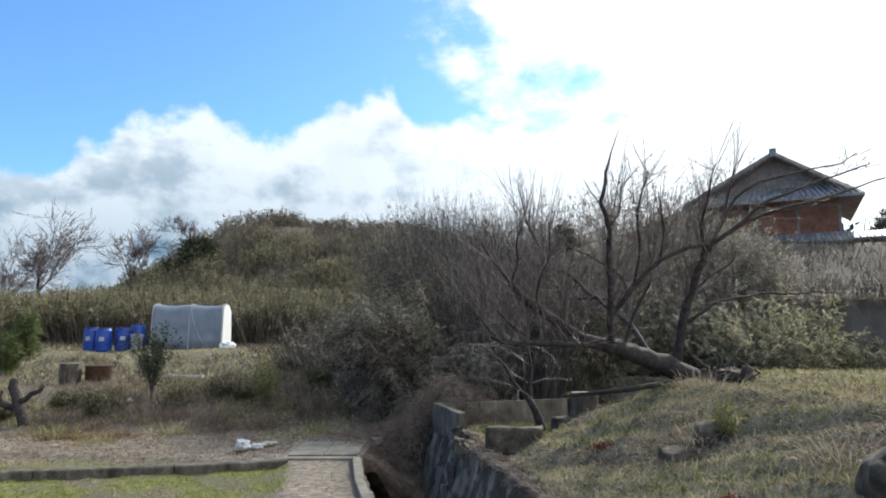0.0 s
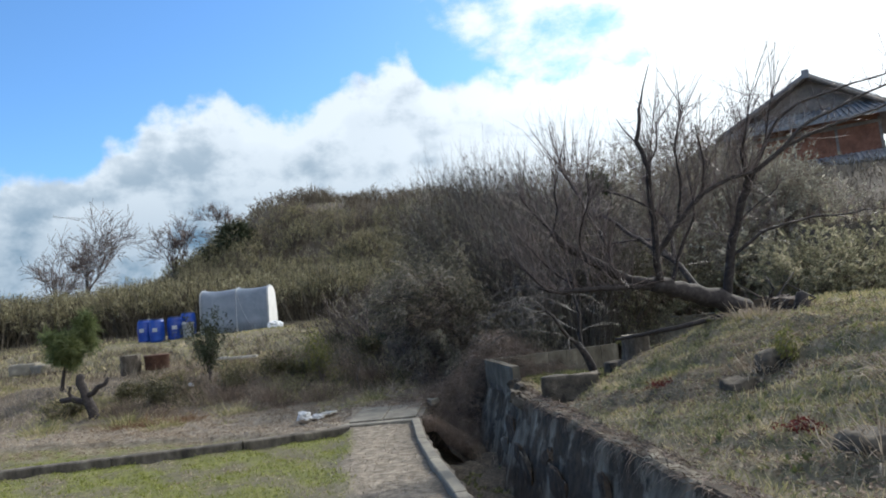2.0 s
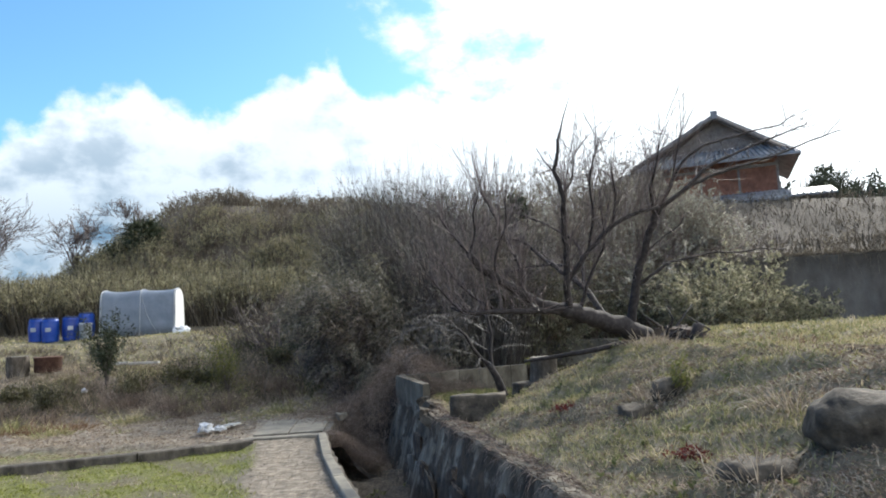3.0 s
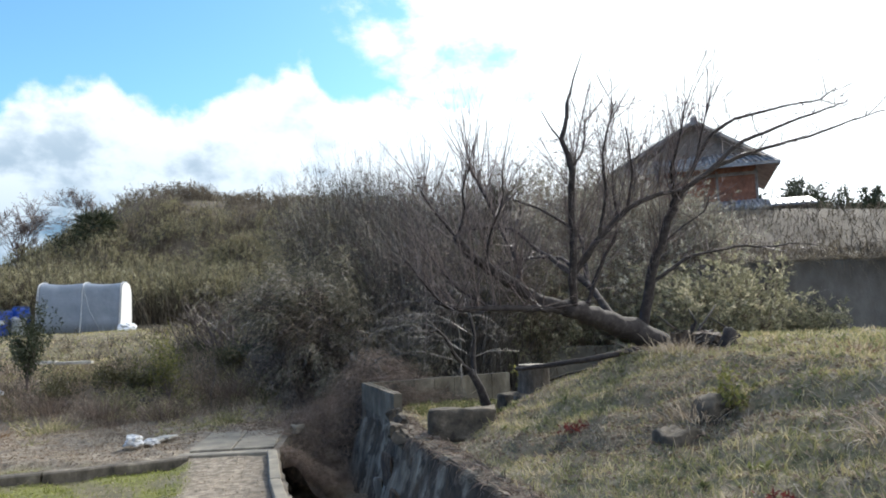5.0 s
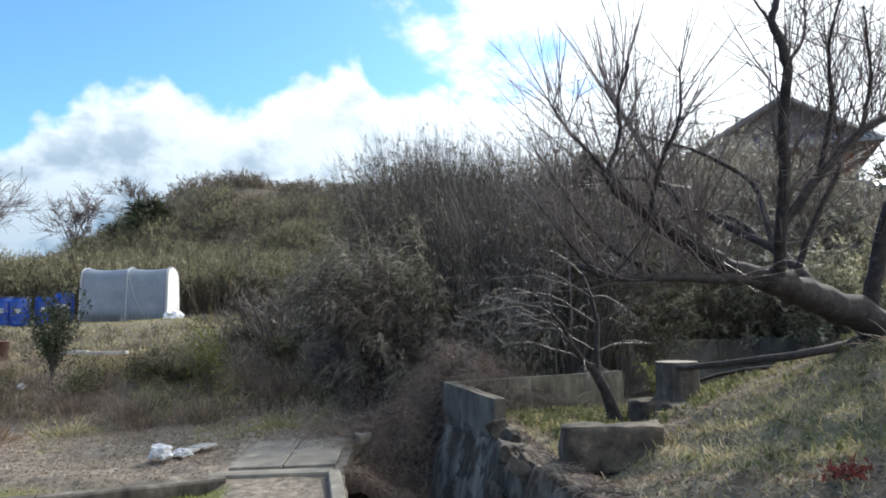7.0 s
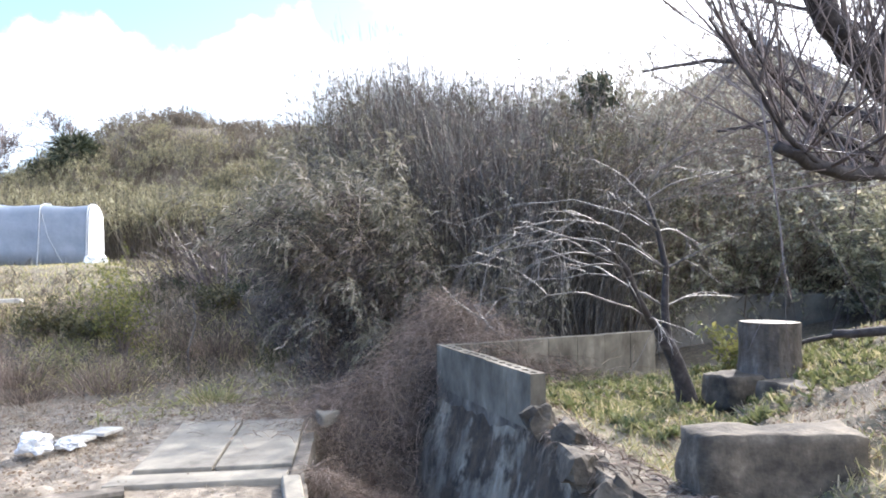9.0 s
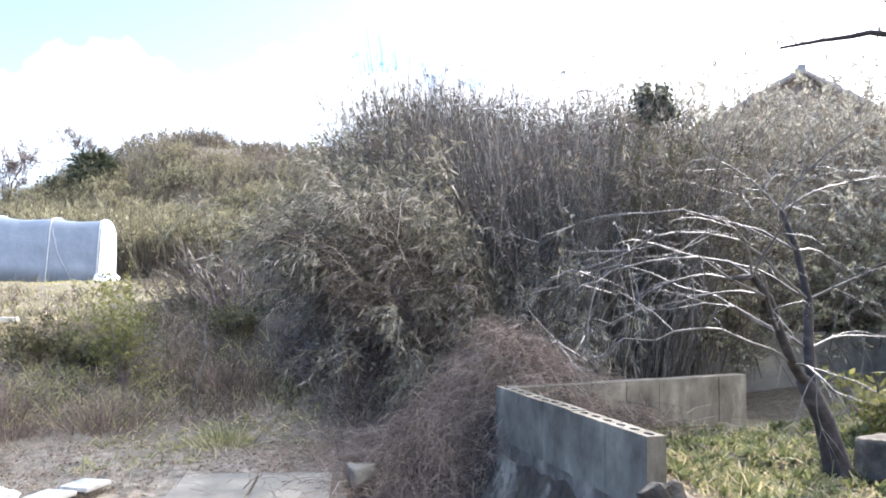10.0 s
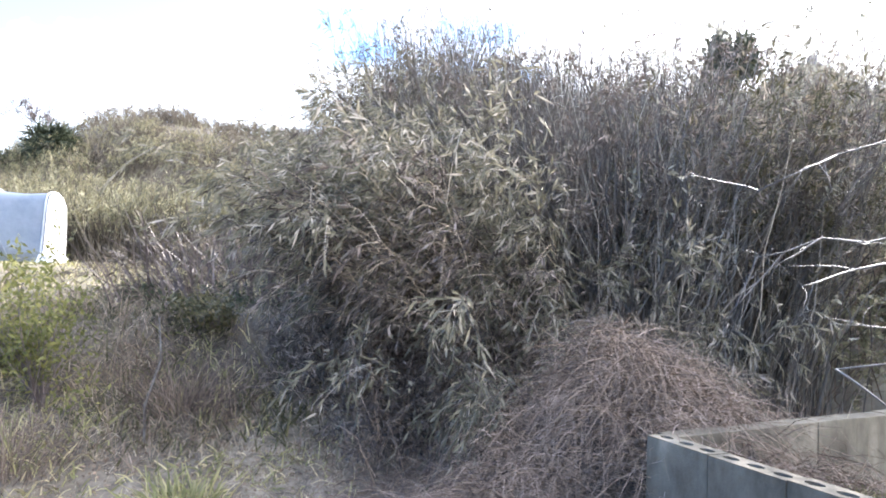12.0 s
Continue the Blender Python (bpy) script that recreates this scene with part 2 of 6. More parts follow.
M_MOSS = material("mossy_grass", [(0.069, 0.0816, 0.0176), (0.161, 0.18, 0.033), (0.276, 0.288, 0.0605), (0.46, 0.444, 0.187)], 1.3, 0.85, 0, island=True, through_light=0.3)
M_STRAW = material("dead_grass", [(0.087, 0.066, 0.0465), (0.235, 0.185, 0.132), (0.43, 0.355, 0.265), (0.634, 0.552, 0.446)], 1.5, 0.85, 0, island=True, through_light=0.25)
M_VINE = material("dead_vine", [(0.0419, 0.0305, 0.0235), (0.12, 0.0869, 0.0662), (0.239, 0.178, 0.137), (0.526, 0.418, 0.341)], 2, 0.85, 0, island=True, through_light=0.15)
# dark tones put in for the shade deep in the creeper
M_CORE = material("shaded_creeper_core", [(0.012, 0.010, 0.008), (0.035, 0.028, 0.022), (0.075, 0.06, 0.047)], 9, 0.95, 0.9, 60)
M_DKSHRUB = material("dark_shrub_leaf", [(0.022, 0.0233, 0.01), (0.055, 0.0553, 0.023), (0.11, 0.0989, 0.043), (0.275, 0.223, 0.12)], 0.9, 0.7, 0, island=True, through_light=0.25)
M_BRUSHLEAF = material("brush_leaf", [(0.0811, 0.0771, 0.0605), (0.191, 0.18, 0.141), (0.34, 0.323, 0.254), (0.678, 0.646, 0.537)], 0.7, 0.85, 0, island=True, through_light=0.42)
M_ARCHLEAF = material("arching_leaf", [(0.0486, 0.0477, 0.0327), (0.122, 0.113, 0.075), (0.231, 0.209, 0.151), (0.555, 0.494, 0.441)], 0.6, 0.85, 0, island=True, through_light=0.5)
# dry brown stems, darkened further for the shade under the overhanging tips
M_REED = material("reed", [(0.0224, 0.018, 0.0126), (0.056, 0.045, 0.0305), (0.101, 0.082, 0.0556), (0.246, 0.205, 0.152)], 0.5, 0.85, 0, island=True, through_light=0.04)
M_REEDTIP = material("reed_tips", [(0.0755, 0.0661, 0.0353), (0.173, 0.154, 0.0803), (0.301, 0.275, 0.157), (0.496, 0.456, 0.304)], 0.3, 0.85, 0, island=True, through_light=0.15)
M_BRUSH = material("winter_brush", [(0.0381, 0.0325, 0.0252), (0.0954, 0.078, 0.0597), (0.171, 0.143, 0.102), (0.369, 0.312, 0.225)], 0.35, 0.85, 0, island=True, through_light=0.3)
M_LEAF = material("bamboo_leaf", [(0.0189, 0.0194, 0.0112), (0.0496, 0.049, 0.0258), (0.118, 0.106, 0.0605), (0.566, 0.469, 0.381)], 0.6, 0.85, 0, island=True, through_light=0.4)
M_DRYLEAF = material("dry_leaf", [(0.0248, 0.0194, 0.0166), (0.0619, 0.049, 0.0416), (0.129, 0.104, 0.089), (0.495, 0.412, 0.36)], 0.8, 0.85, 0, island=True, through_light=0.35)
M_CANE = material("bamboo_cane", [(0.022, 0.019, 0.016), (0.055, 0.047, 0.04), (0.125, 0.11, 0.094), (0.46, 0.425, 0.37)], 1.0, 0.6, 0, island=True)
M_SHRUB = material("shrub_leaf", [(0.096, 0.099, 0.0576), (0.226, 0.221, 0.135), (0.386, 0.357, 0.238), (0.729, 0.645, 0.499)], 0.7, 0.85, 0, island=True, through_light=0.5)
M_YELLOW = material("yellowing_leaf", [(0.06, 0.068, 0.022), (0.15, 0.15, 0.045), (0.32, 0.29, 0.10)], 1.5, 0.85, 0, island=True, through_light=0.35)
M_DARKLEAF = material("evergreen_leaf", [(0.018, 0.0239, 0.0133), (0.04, 0.0506, 0.0256), (0.075, 0.0828, 0.0427)], 1.5, 0.85, 0, island=True, through_light=0.15)
M_PINE = material("pine_needles", [(0.03, 0.042, 0.014), (0.075, 0.098, 0.03), (0.14, 0.17, 0.06), (0.27, 0.28, 0.12)], 1.5, 0.7, 0, island=True, through_light=0.3)
M_RUSTWEED = material("russet_fern", [(0.05, 0.026, 0.015), (0.12, 0.065, 0.035), (0.22, 0.13, 0.07), (0.36, 0.26, 0.16)], 2, 0.85, 0, island=True, through_light=0.25)
M_RED = material("red_leaf", [(0.05, 0.015, 0.012), (0.13, 0.028, 0.022), (0.21, 0.06, 0.045)], 4, 0.85, 0, island=True, through_light=0.3)
# shed sheets: front toned blue-grey as in shade, end white as in sun
M_TARP = material("shade_grey_plastic_sheet", [(0.276, 0.322, 0.386), (0.345, 0.391, 0.459), (0.425, 0.471, 0.538)], 1.6, 0.45, 0.15, 9)
M_TARP_END = material("sun_white_plastic_sheet", [(0.66, 0.67, 0.68), (0.80, 0.80, 0.80)], 3, 0.45, 0.2, 9)
M_BLUE = material("blue_plastic", [(0.0048, 0.024, 0.172), (0.0096, 0.048, 0.296), (0.024, 0.088, 0.39)], 3, 0.4, 0.05, 20, obj=True)
M_DKBLUE = material("dark_blue_plastic", [(0.01, 0.02, 0.08), (0.02, 0.04, 0.14)], 5, 0.5, 0.05, 20)
M_GREYPL = material("grey_plastic", [(0.28, 0.30, 0.33), (0.42, 0.44, 0.47)], 5, 0.5, 0.05, 20)
M_BAG = material("white_plastic_bag", [(0.38, 0.38, 0.39), (0.66, 0.66, 0.66)], 12, 0.5, 0.4, 25)
M_BOARD = material("weathered_board", [(0.22, 0.20, 0.17), (0.40, 0.38, 0.34), (0.55, 0.53, 0.48)], 8, 0.85, 0.4, 50)
M_PIPE = material("black_pipe", [(0.012, 0.012, 0.013), (0.03, 0.03, 0.03)], 8, 0.5, 0.1, 40)
M_TILE = material("roof_tile", [(0.12, 0.122, 0.13), (0.22, 0.222, 0.23), (0.34, 0.34, 0.345)], 2, 0.55, 0.3, 12)
M_BOARDWALL = material("red_brown_boards", [(0.11, 0.045, 0.025), (0.20, 0.085, 0.05), (0.28, 0.13, 0.08)], 2.5, 0.8, 0.3, 20)
M_DARKWOOD = material("dark_timber", [(0.112, 0.0966, 0.084), (0.252, 0.22, 0.196)], 4, 0.8, 0.3, 20)
M_METALROOF = material("pale_sheet_roof", [(0.22, 0.231, 0.248), (0.319, 0.33, 0.341)], 1.2, 0.45, 0.1, 10)
M_RUSTBOX = material("rusty_tin", [(0.0325, 0.0163, 0.0117), (0.0845, 0.039, 0.026), (0.124, 0.065, 0.0455)], 8, 0.8, 0.4, 40)

# ---- mesh helpers ----
rng = np.random.default_rng(7)


def raw_mesh(name, verts, faces, mat):
    """A mesh from arrays of points and of faces with one number of corners."""
    verts, faces = np.asarray(verts, np.float32), np.asarray(faces, np.int32)
    me = bpy.data.meshes.new(name)
    k = faces.shape[1]
    me.vertices.add(len(verts))
    me.vertices.foreach_set("co", verts.ravel())
    me.loops.add(faces.size)
    me.loops.foreach_set("vertex_index", faces.ravel())
    me.polygons.add(len(faces))
    me.polygons.foreach_set("loop_start", np.arange(0, faces.size, k, dtype=np.int32))
    me.polygons.foreach_set("loop_total", np.full(len(faces), k, np.int32))
    me.update(calc_edges=True)
    me.materials.append(mat)
    return me


def part(name, bm, mat, parent=None, label=""):
    """One mesh object under a thing or a part."""
    me = bpy.data.meshes.new(name)
    bm.to_mesh(me)
    bm.free()
    me.materials.append(mat)
    ob = new(name, me)
    ob.parent = parent
    if label:
        ob["label"] = label
    return ob


def raw_part(name, vf, mat, parent=None, label="", smooth=False):
    me = raw_mesh(name, vf[0], vf[1], mat)
    if smooth:
        me.polygons.foreach_set("use_smooth", np.ones(len(me.polygons), bool))
    ob = new(name, me)
    ob.parent = parent
    if label:
        ob["label"] = label
    return ob


def thing(name, m, label, category, group=""):
    ob = new(name)
    ob.empty_display_size = 0.1
    ob.matrix_world = m
    return tagged(ob, label, category, group)


def box(bm, x0, x1, y0, y1, z0, z1, bevel=0.0, rough=0.0):
    r = bmesh.ops.create_cube(bm, size=1)
    for v in r["verts"]:
        v.co = Vector((x0 + (v.co.x + 0.5) * (x1 - x0), y0 + (v.co.y + 0.5) * (y1 - y0), z0 + (v.co.z + 0.5) * (z1 - z0)))
    if bevel:
        es = list({e for v in r["verts"] for e in v.link_edges})
        bmesh.ops.bevel(bm, geom=es, offset=bevel, segments=2, affect="EDGES", profile=0.6)
    return bm


def bar(p, q, width, height, bevel=0.012, wear=0.004, cuts=14):
    """A worn concrete bar from p to q (its top's middle line)."""
    bm = bmesh.new()
    p, q = Vector(p), Vector(q)
    along = (q - p)
    side = Vector((along.y, -along.x, 0)).normalized()
    ring = [(-0.5 * width, -height), (-0.5 * width, -bevel), (-0.5 * width + bevel, 0), (0.5 * width - bevel, 0), (0.5 * width, -bevel), (0.5 * width, -height)]
    rows = []
    for i in range(cuts + 1):
        c = p + along * (i / cuts)
        row = []
        for a, b in ring:
            w = noise.noise_vector(Vector((c.x * 3 + a * 9, c.y * 3, b * 9))) * wear
            row.append(bm.verts.new(c + side * a + Vector((0, 0, b)) + w))
        rows.append(row)
    for r0, r1 in zip(rows, rows[1:]):
        for j in range(len(ring)):
            k = (j + 1) % len(ring)
            bm.faces.new((r0[j], r0[k], r1[k], r1[j]))
    bm.faces.new(rows[0])
    bm.faces.new(rows[-1][::-1])
    bmesh.ops.recalc_face_normals(bm, faces=bm.faces)
    return bm


def rock(size, seed, sub=3, lump=0.28, flat=1.0):
    bm = bmesh.new()
    bmesh.ops.create_icosphere(bm, subdivisions=sub, radius=1)
    for v in bm.verts:
        d = v.co.normalized()
        r = 1 + lump * noise.noise(d * 1.3 + Vector((seed * 7.1, 0, 0))) + lump * 0.4 * noise.noise(d * 4 + Vector((0, seed * 3.3, 0)))
        c = d * r
        c = Vector([max(-0.78, min(0.78, k)) for k in c])
        v.co = Vector((c.x * size[0], c.y * size[1], c.z * size[2]))
    return bm


def strips(root, way, length, width, sag, seg=3, wob=0.0):
    """Many bent tapering blades: root and way (n,3); length, width and sag (n,)."""
    n = len(root)
    s = np.linspace(0, 1, seg + 1)
    way = way / np.linalg.norm(way, axis=1, keepdims=True)
    side = np.cross(way, rng.normal(size=(n, 3)))
    side /= np.linalg.norm(side, axis=1, keepdims=True) + 1e-9
    mid = root[:, None] + way[:, None] * (length[:, None] * s)[..., None]
    mid[..., 2] -= (sag * length)[:, None] * s ** 2
    if wob:
        mid[:, 1:] += rng.normal(size=(n, seg, 3)) * (wob * length)[:, None, None]
    w = (width[:, None] * np.array([1 - 0.7 * k ** 1.5 for k in s]))[..., None] * side[:, None] * 0.5
    v = np.stack([mid - w, mid + w], 2).reshape(-1, 3)
    base = (np.arange(n) * (seg + 1) * 2)[:, None]
    k = np.arange(seg) * 2
    f = np.stack([base + k, base + k + 1, base + k + 3, base + k + 2], -1).reshape(-1, 4)
    return v, f, mid


def leaf_quads(at_, way, length, width):
    """Kite-shaped leaves."""
    n = len(at_)
    way = way / (np.linalg.norm(way, axis=1, keepdims=True) + 1e-9)
    side = np.cross(way, rng.normal(size=(n, 3)))
    side /= np.linalg.norm(side, axis=1, keepdims=True) + 1e-9
    a, w = way * length[:, None], side * width[:, None] * 0.5
    v = np.stack([at_, at_ + a * 0.4 + w, at_ + a, at_ + a * 0.4 - w], 1).reshape(-1, 3)
    return v, np.arange(n * 4).reshape(-1, 4)


def joined(*vfs):
    vs, fs, o = [], [], 0
    for v, f in vfs:
        vs.append(v)
        fs.append(f + o)
        o += len(v)
    return np.concatenate(vs), np.concatenate(fs)


def tube(path, radii, sides=6):
    """A round tapering limb along a path, as arrays."""
    path, radii = np.asarray(path, float), np.asarray(radii, float)
    # the end closes in a blunt tip
    path = np.concatenate([path, path[-1:] + (path[-1:] - path[-2:-1]) / (np.linalg.norm(path[-1] - path[-2]) + 1e-9) * radii[-1] * 0.4])
    radii = np.append(radii, radii[-1] * 0.02)
    n = len(path)
    d = np.gradient(path, axis=0)
    d /= np.linalg.norm(d, axis=1, keepdims=True) + 1e-9
    ref = np.array([0.31, 0.17, 0.94]) if abs(d[0][2]) < 0.9 else np.array([1.0, 0, 0])
    a = np.cross(d, ref)
    a /= np.linalg.norm(a, axis=1, keepdims=True) + 1e-9
    b = np.cross(d, a)
    th = np.arange(sides) * 2 * np.pi / sides
    r = np.asarray(radii, float)[:, None, None]
    v = path[:, None] + r * (np.cos(th)[None, :, None] * a[:, None] + np.sin(th)[None, :, None] * b[:, None])
    i, j = np.meshgrid(np.arange(n - 1), np.arange(sides), indexing="ij")
    k = (j + 1) % sides
    f = np.stack([i * sides + j, i * sides + k, (i + 1) * sides + k, (i + 1) * sides + j], -1).reshape(-1, 4)
    return v.reshape(-1, 3), f


def grow(start, way, length, radius, depth, out, bend=0.25, up=0.25, kids=(3, 5), ratio=0.6, steps=6, spread=0.8):
    """A limb with its side shoots; appends (level, path, radii)."""
    way = np.array(way, float) / np.linalg.norm(way)
    p = np.array(start, float)
    path = [p.copy()]
    turn = rng.normal(size=3) * bend
    for i in range(steps):
        way = way + (turn * 0.5 + rng.normal(size=3) * bend * 0.6 + np.array([0, 0, up])) / steps
        way /= np.linalg.norm(way)
        p = p + way * length / steps
        path.append(p.copy())
    radii = radius * np.linspace(1, 0.35, steps + 1)
    out.append((depth, np.array(path), radii))
    if depth <= 0:
        return
    for _ in range(rng.integers(*kids) + 1):
        i = rng.integers(max(1, steps // 3), steps + 1)
        d = path[i] - path[i - 1]
        d = d / np.linalg.norm(d) + rng.normal(size=3) * spread * 0.6
        grow(path[i], d, length * ratio * rng.uniform(0.7, 1.2), radii[i] * 0.62, depth - 1, out, bend, up, kids, ratio, max(3, steps - 1), spread)


# ---- ground ----


def step(v, a, b):
    t = np.clip((v - a) / (b - a), 0, 1)
    return t * t * (3 - 2 * t)


def wall_x(y):
    """The channel's right wall line."""
    return np.interp(y, [-3, 4.5, 9.6, 11.07, 12.9, 16], [2.55, 1.2, 0.30, 0.26, -0.15, -0.6])


def edge_x(y):
    """The channel's left edge."""
    return np.interp(y, [-3, 6.3, 8.6, 11.2, 13, 16], [1.5, -0.41, -0.88, -1.32, -1.35, -1.2])


def wave(x, y, f, seed):
    return np.sin(x * f + seed) * np.cos(y * f * 1.13 + seed * 2.1) + 0.5 * np.sin(x * f * 2.3 + y * f * 1.7 + seed * 3.7)


def height(x, y):
    x, y = np.asarray(x, float), np.asarray(y, float)
    base = np.interp(y, [-5, 10, 14.4, 15.4, 16.8, 21.6, 24.4, 31, 36], [0.6, 0.0, 0.04, 0.3, 0.74, 1.0, 1.60, 1.82, 2.4])
    # dry bank beyond the slab, running to the thicket
    bank = np.exp(-((y - 17.0) / 1.0) ** 2) * step(x, -5.5, -4) * step(-x, 0.5, 1.6) * 0.35
    left = base + bank
    hill = 8.8 * step(y, 36, 56) * step(x, -30, -15) + 0.9 * np.exp(-((x + 16) / 4.5) ** 2 - ((y - 57) / 7) ** 2)
    # right: turf bank above the channel wall
    d = x - wall_x(y)
    flat = np.interp(y, [0, 7, 8.3, 9.4, 10.4, 12, 14], [-0.08, -0.08, 0.1, 0.7, 1.2, 2.0, 3.0])
    wide = np.interp(y, [0, 7, 9.6, 12, 14], [2.6, 2.6, 2.9, 5.5, 8.0])
    top = np.interp(y, [-5, 5, 12, 13], [0.62, 0.47, 0.42, 0.36])
    lawn = top + (1.38 - top) * np.clip((d - flat) / (wide - flat), 0, 1) ** np.interp(y, [0, 7.5, 9.5], [1.45, 1.45, 0.9]) - 0.10 * step(y, 11, 16) - 0.42 * step(y, 12.2, 15.6) * step(x, 2.2, 3.6) * (1 - step(x, 8.5, 11)) * (1 - step(y, 17, 19))
    t1 = (1.6 + 1.0 * step(y, 17, 26)) * step(y + 0.28 * (x - 8), 16.3, 16.9) * step(x, 6.0, 7.5)
    terr = np.maximum(t1, 2.6 * step(y, 18, 29) * step(x, -1, 5)) + (1.0 + 2.05 * step(x, 9, 15)) * step(y, 25, 34) * step(x, 0, 8)
    right = lawn + np.maximum(terr, 0)
    k = step(d, -0.14, 0.02)
    back = step(y, 13.2, 15.0)
    k = k * (1 - back) + step(x, -0.8, 1.2) * back
    far = step(y, 17, 30)
    k = k * (1 - far) + step(x, -4, 4) * far
    z = left * (1 - k) + right * k
    z = z + hill * (1 - 0.85 * step(x, 0, 9))
    # the mossy plot lies a hand lower than its kerb
    plot = step(edge_x(y) - 1.1 - x, 0.0, 0.35) * step(y, 4.0, 8.5) * (1 - step(y + 0.19 * (x + 2.5), 11.02, 11.16))
    z = z - 0.08 * plot
    # channel
    cut = step(x - edge_x(y), -0.03, 0.05) * step(wall_x(y) - x, -0.03, 0.05) * (1 - step(y, 12.6, 13.3))
    z = z * (1 - cut) + (-0.95 + 0.02 * y + 0.07 * wave(x, y, 5, 2)) * cut
    rough = 0.042 * wave(x, y, 5.3, 7) * step(d, 0.3, 0.8) * (1 - step(y, 13, 15)) + 0.018 * wave(x, y, 4.1, 1) + 0.012 * wave(x, y, 9.7, 5) + 0.06 * wave(x, y, 0.9, 3) * step(y, 12, 20)
    pathway = np.exp(-((x - (edge_x(y) - 0.7)) / 0.7) ** 2) * (1 - step(y, 11, 12.5))
    return z + rough * (1 - 0.75 * pathway) * (1 - cut * 0.5)


def axis(spans):
    return np.concatenate([np.arange(a, b, s) for a, b, s in spans])


gx = axis([(-900, -60, 40), (-60, -14, 1.2), (-14, -3, 0.22), (-3, 4.5, 0.07), (4.5, 12, 0.25), (12, 60, 1.2), (60, 901, 40)])
gy = axis([(-600, -20, 40), (-20, -2, 1.0), (-2, 4, 0.18), (4, 14, 0.09), (14, 20, 0.16), (20, 34, 0.45), (34, 70, 1.2), (70, 1500, 60)])
GX, GY = np.meshgrid(gx, gy)
GZ = height(GX, GY)
nx, ny = len(gx), len(gy)
gi, gj = np.meshgrid(np.arange(ny - 1), np.arange(nx - 1), indexing="ij")
g_faces = np.stack([gi * nx + gj, gi * nx + gj + 1, (gi + 1) * nx + gj + 1, (gi + 1) * nx + gj], -1).reshape(-1, 4)
ground = raw_part("ground", (np.stack([GX, GY, GZ], -1).reshape(-1, 3), g_faces), M_GROUND, smooth=True)
tagged(ground, "uneven winter ground of earth, turf and moss rising to a hill", "ground", kind="structure")


def scar(x, y):
    """Bare shaded earth on the bank under the leaning trunk."""
    return np.exp(-((x - 2.75) / 1.05) ** 2 - ((y - 10.35 - 0.25 * (x - 2.75)) / 0.75) ** 2)


def in_path(x, y):
    return np.exp(-((x - (edge_x(y) - 0.75)) / 0.55) ** 4) * (1 - step(y, 15, 16.5))


def cover(x, y):
    """Shares of bare earth, turf and moss."""
    lumps = 0.5 + 0.5 * wave(x, y, 1.7, 4)
    earth = np.maximum(in_path(x, y), step(-x, 1.6, 2.4) * step(y, 11, 11.4) * (1 - step(y, 14.0, 15.2)))
    turf = step(x - wall_x(y), 0.0, 0.12) * (1 - step(y, 14, 17)) * (0.35 + 0.65 * lumps) * (1 - scar(x, y))
    turf = np.maximum(turf, step(-x, 2.5, 5) * step(y, 17.5, 20) * (0.3 + 0.6 * lumps) * (1 - step(y, 30, 33)))
    mossy = step(edge_x(y) - 1.15 - x + 0.12 * wave(x, y, 2.3, 6), -0.08, 0.12) * (1 - step(y + 0.19 * (x + 2.5), 10.9, 11.1)) * (0.3 + 0.7 * step(wave(x, y, 2.9, 4), -0.6, 0.3))
    return earth * 0.9, np.clip(turf, 0, 1), np.clip(mossy, 0, 1)


ca = ground.data.color_attributes.new("cover", "FLOAT_COLOR", "POINT")
ce, ct, cm = cover(GX.ravel(), GY.ravel())
ca.data.foreach_set("color", np.stack([ce, ct, cm, np.ones_like(ce)], -1).astype(np.float32).ravel())


def scatter(n, x0, x1, y0, y1, keep=None):
    """Random places on the ground in a rectangle, kept by a share."""
    x, y = rng.uniform(x0, x1, n), rng.uniform(y0, y1, n)
    if keep is not None:
        ok = rng.random(n) < keep(x, y)
        x, y = x[ok], y[ok]
    return np.stack([x, y, height(x, y) - 0.01], -1)


def lean(n, tilt, drift=(0, 0)):
    w = np.clip(rng.normal(size=(n, 3)), -1.7, 1.7) * tilt
    w[:, 2] = 1
    w[:, 0] += drift[0]
    w[:, 1] += drift[1]
    return w


def tufts(n, per, radius, x0, x1, y0, y1, keep=None):
    """Places gathered in tufts on the ground."""
    c = scatter(n, x0, x1, y0, y1, keep)
    p = np.repeat(c, per, 0)
    p[:, :2] += rng.normal(size=(len(p), 2)) * radius
    p[:, 2] = height(p[:, 0], p[:, 1]) - 0.01
    return p


def grass(name, p, mat, lo, hi, width, tilt, sag, label, seg=2):
    n = len(p)
    ln = rng.uniform(lo, hi, n) * rng.uniform(0.6, 1.0, n)
    v, f, _ = strips(p, lean(n, tilt), ln, width * rng.uniform(0.6, 1.3, n), rng.uniform(0, sag, n), seg)
    return tagged(raw_part(name, (v, f), mat), label, "grass", kind="stuff")


# ---- channel, kerbs, slabs, walls ----


def gz(x, y):
    return float(height(x, y))


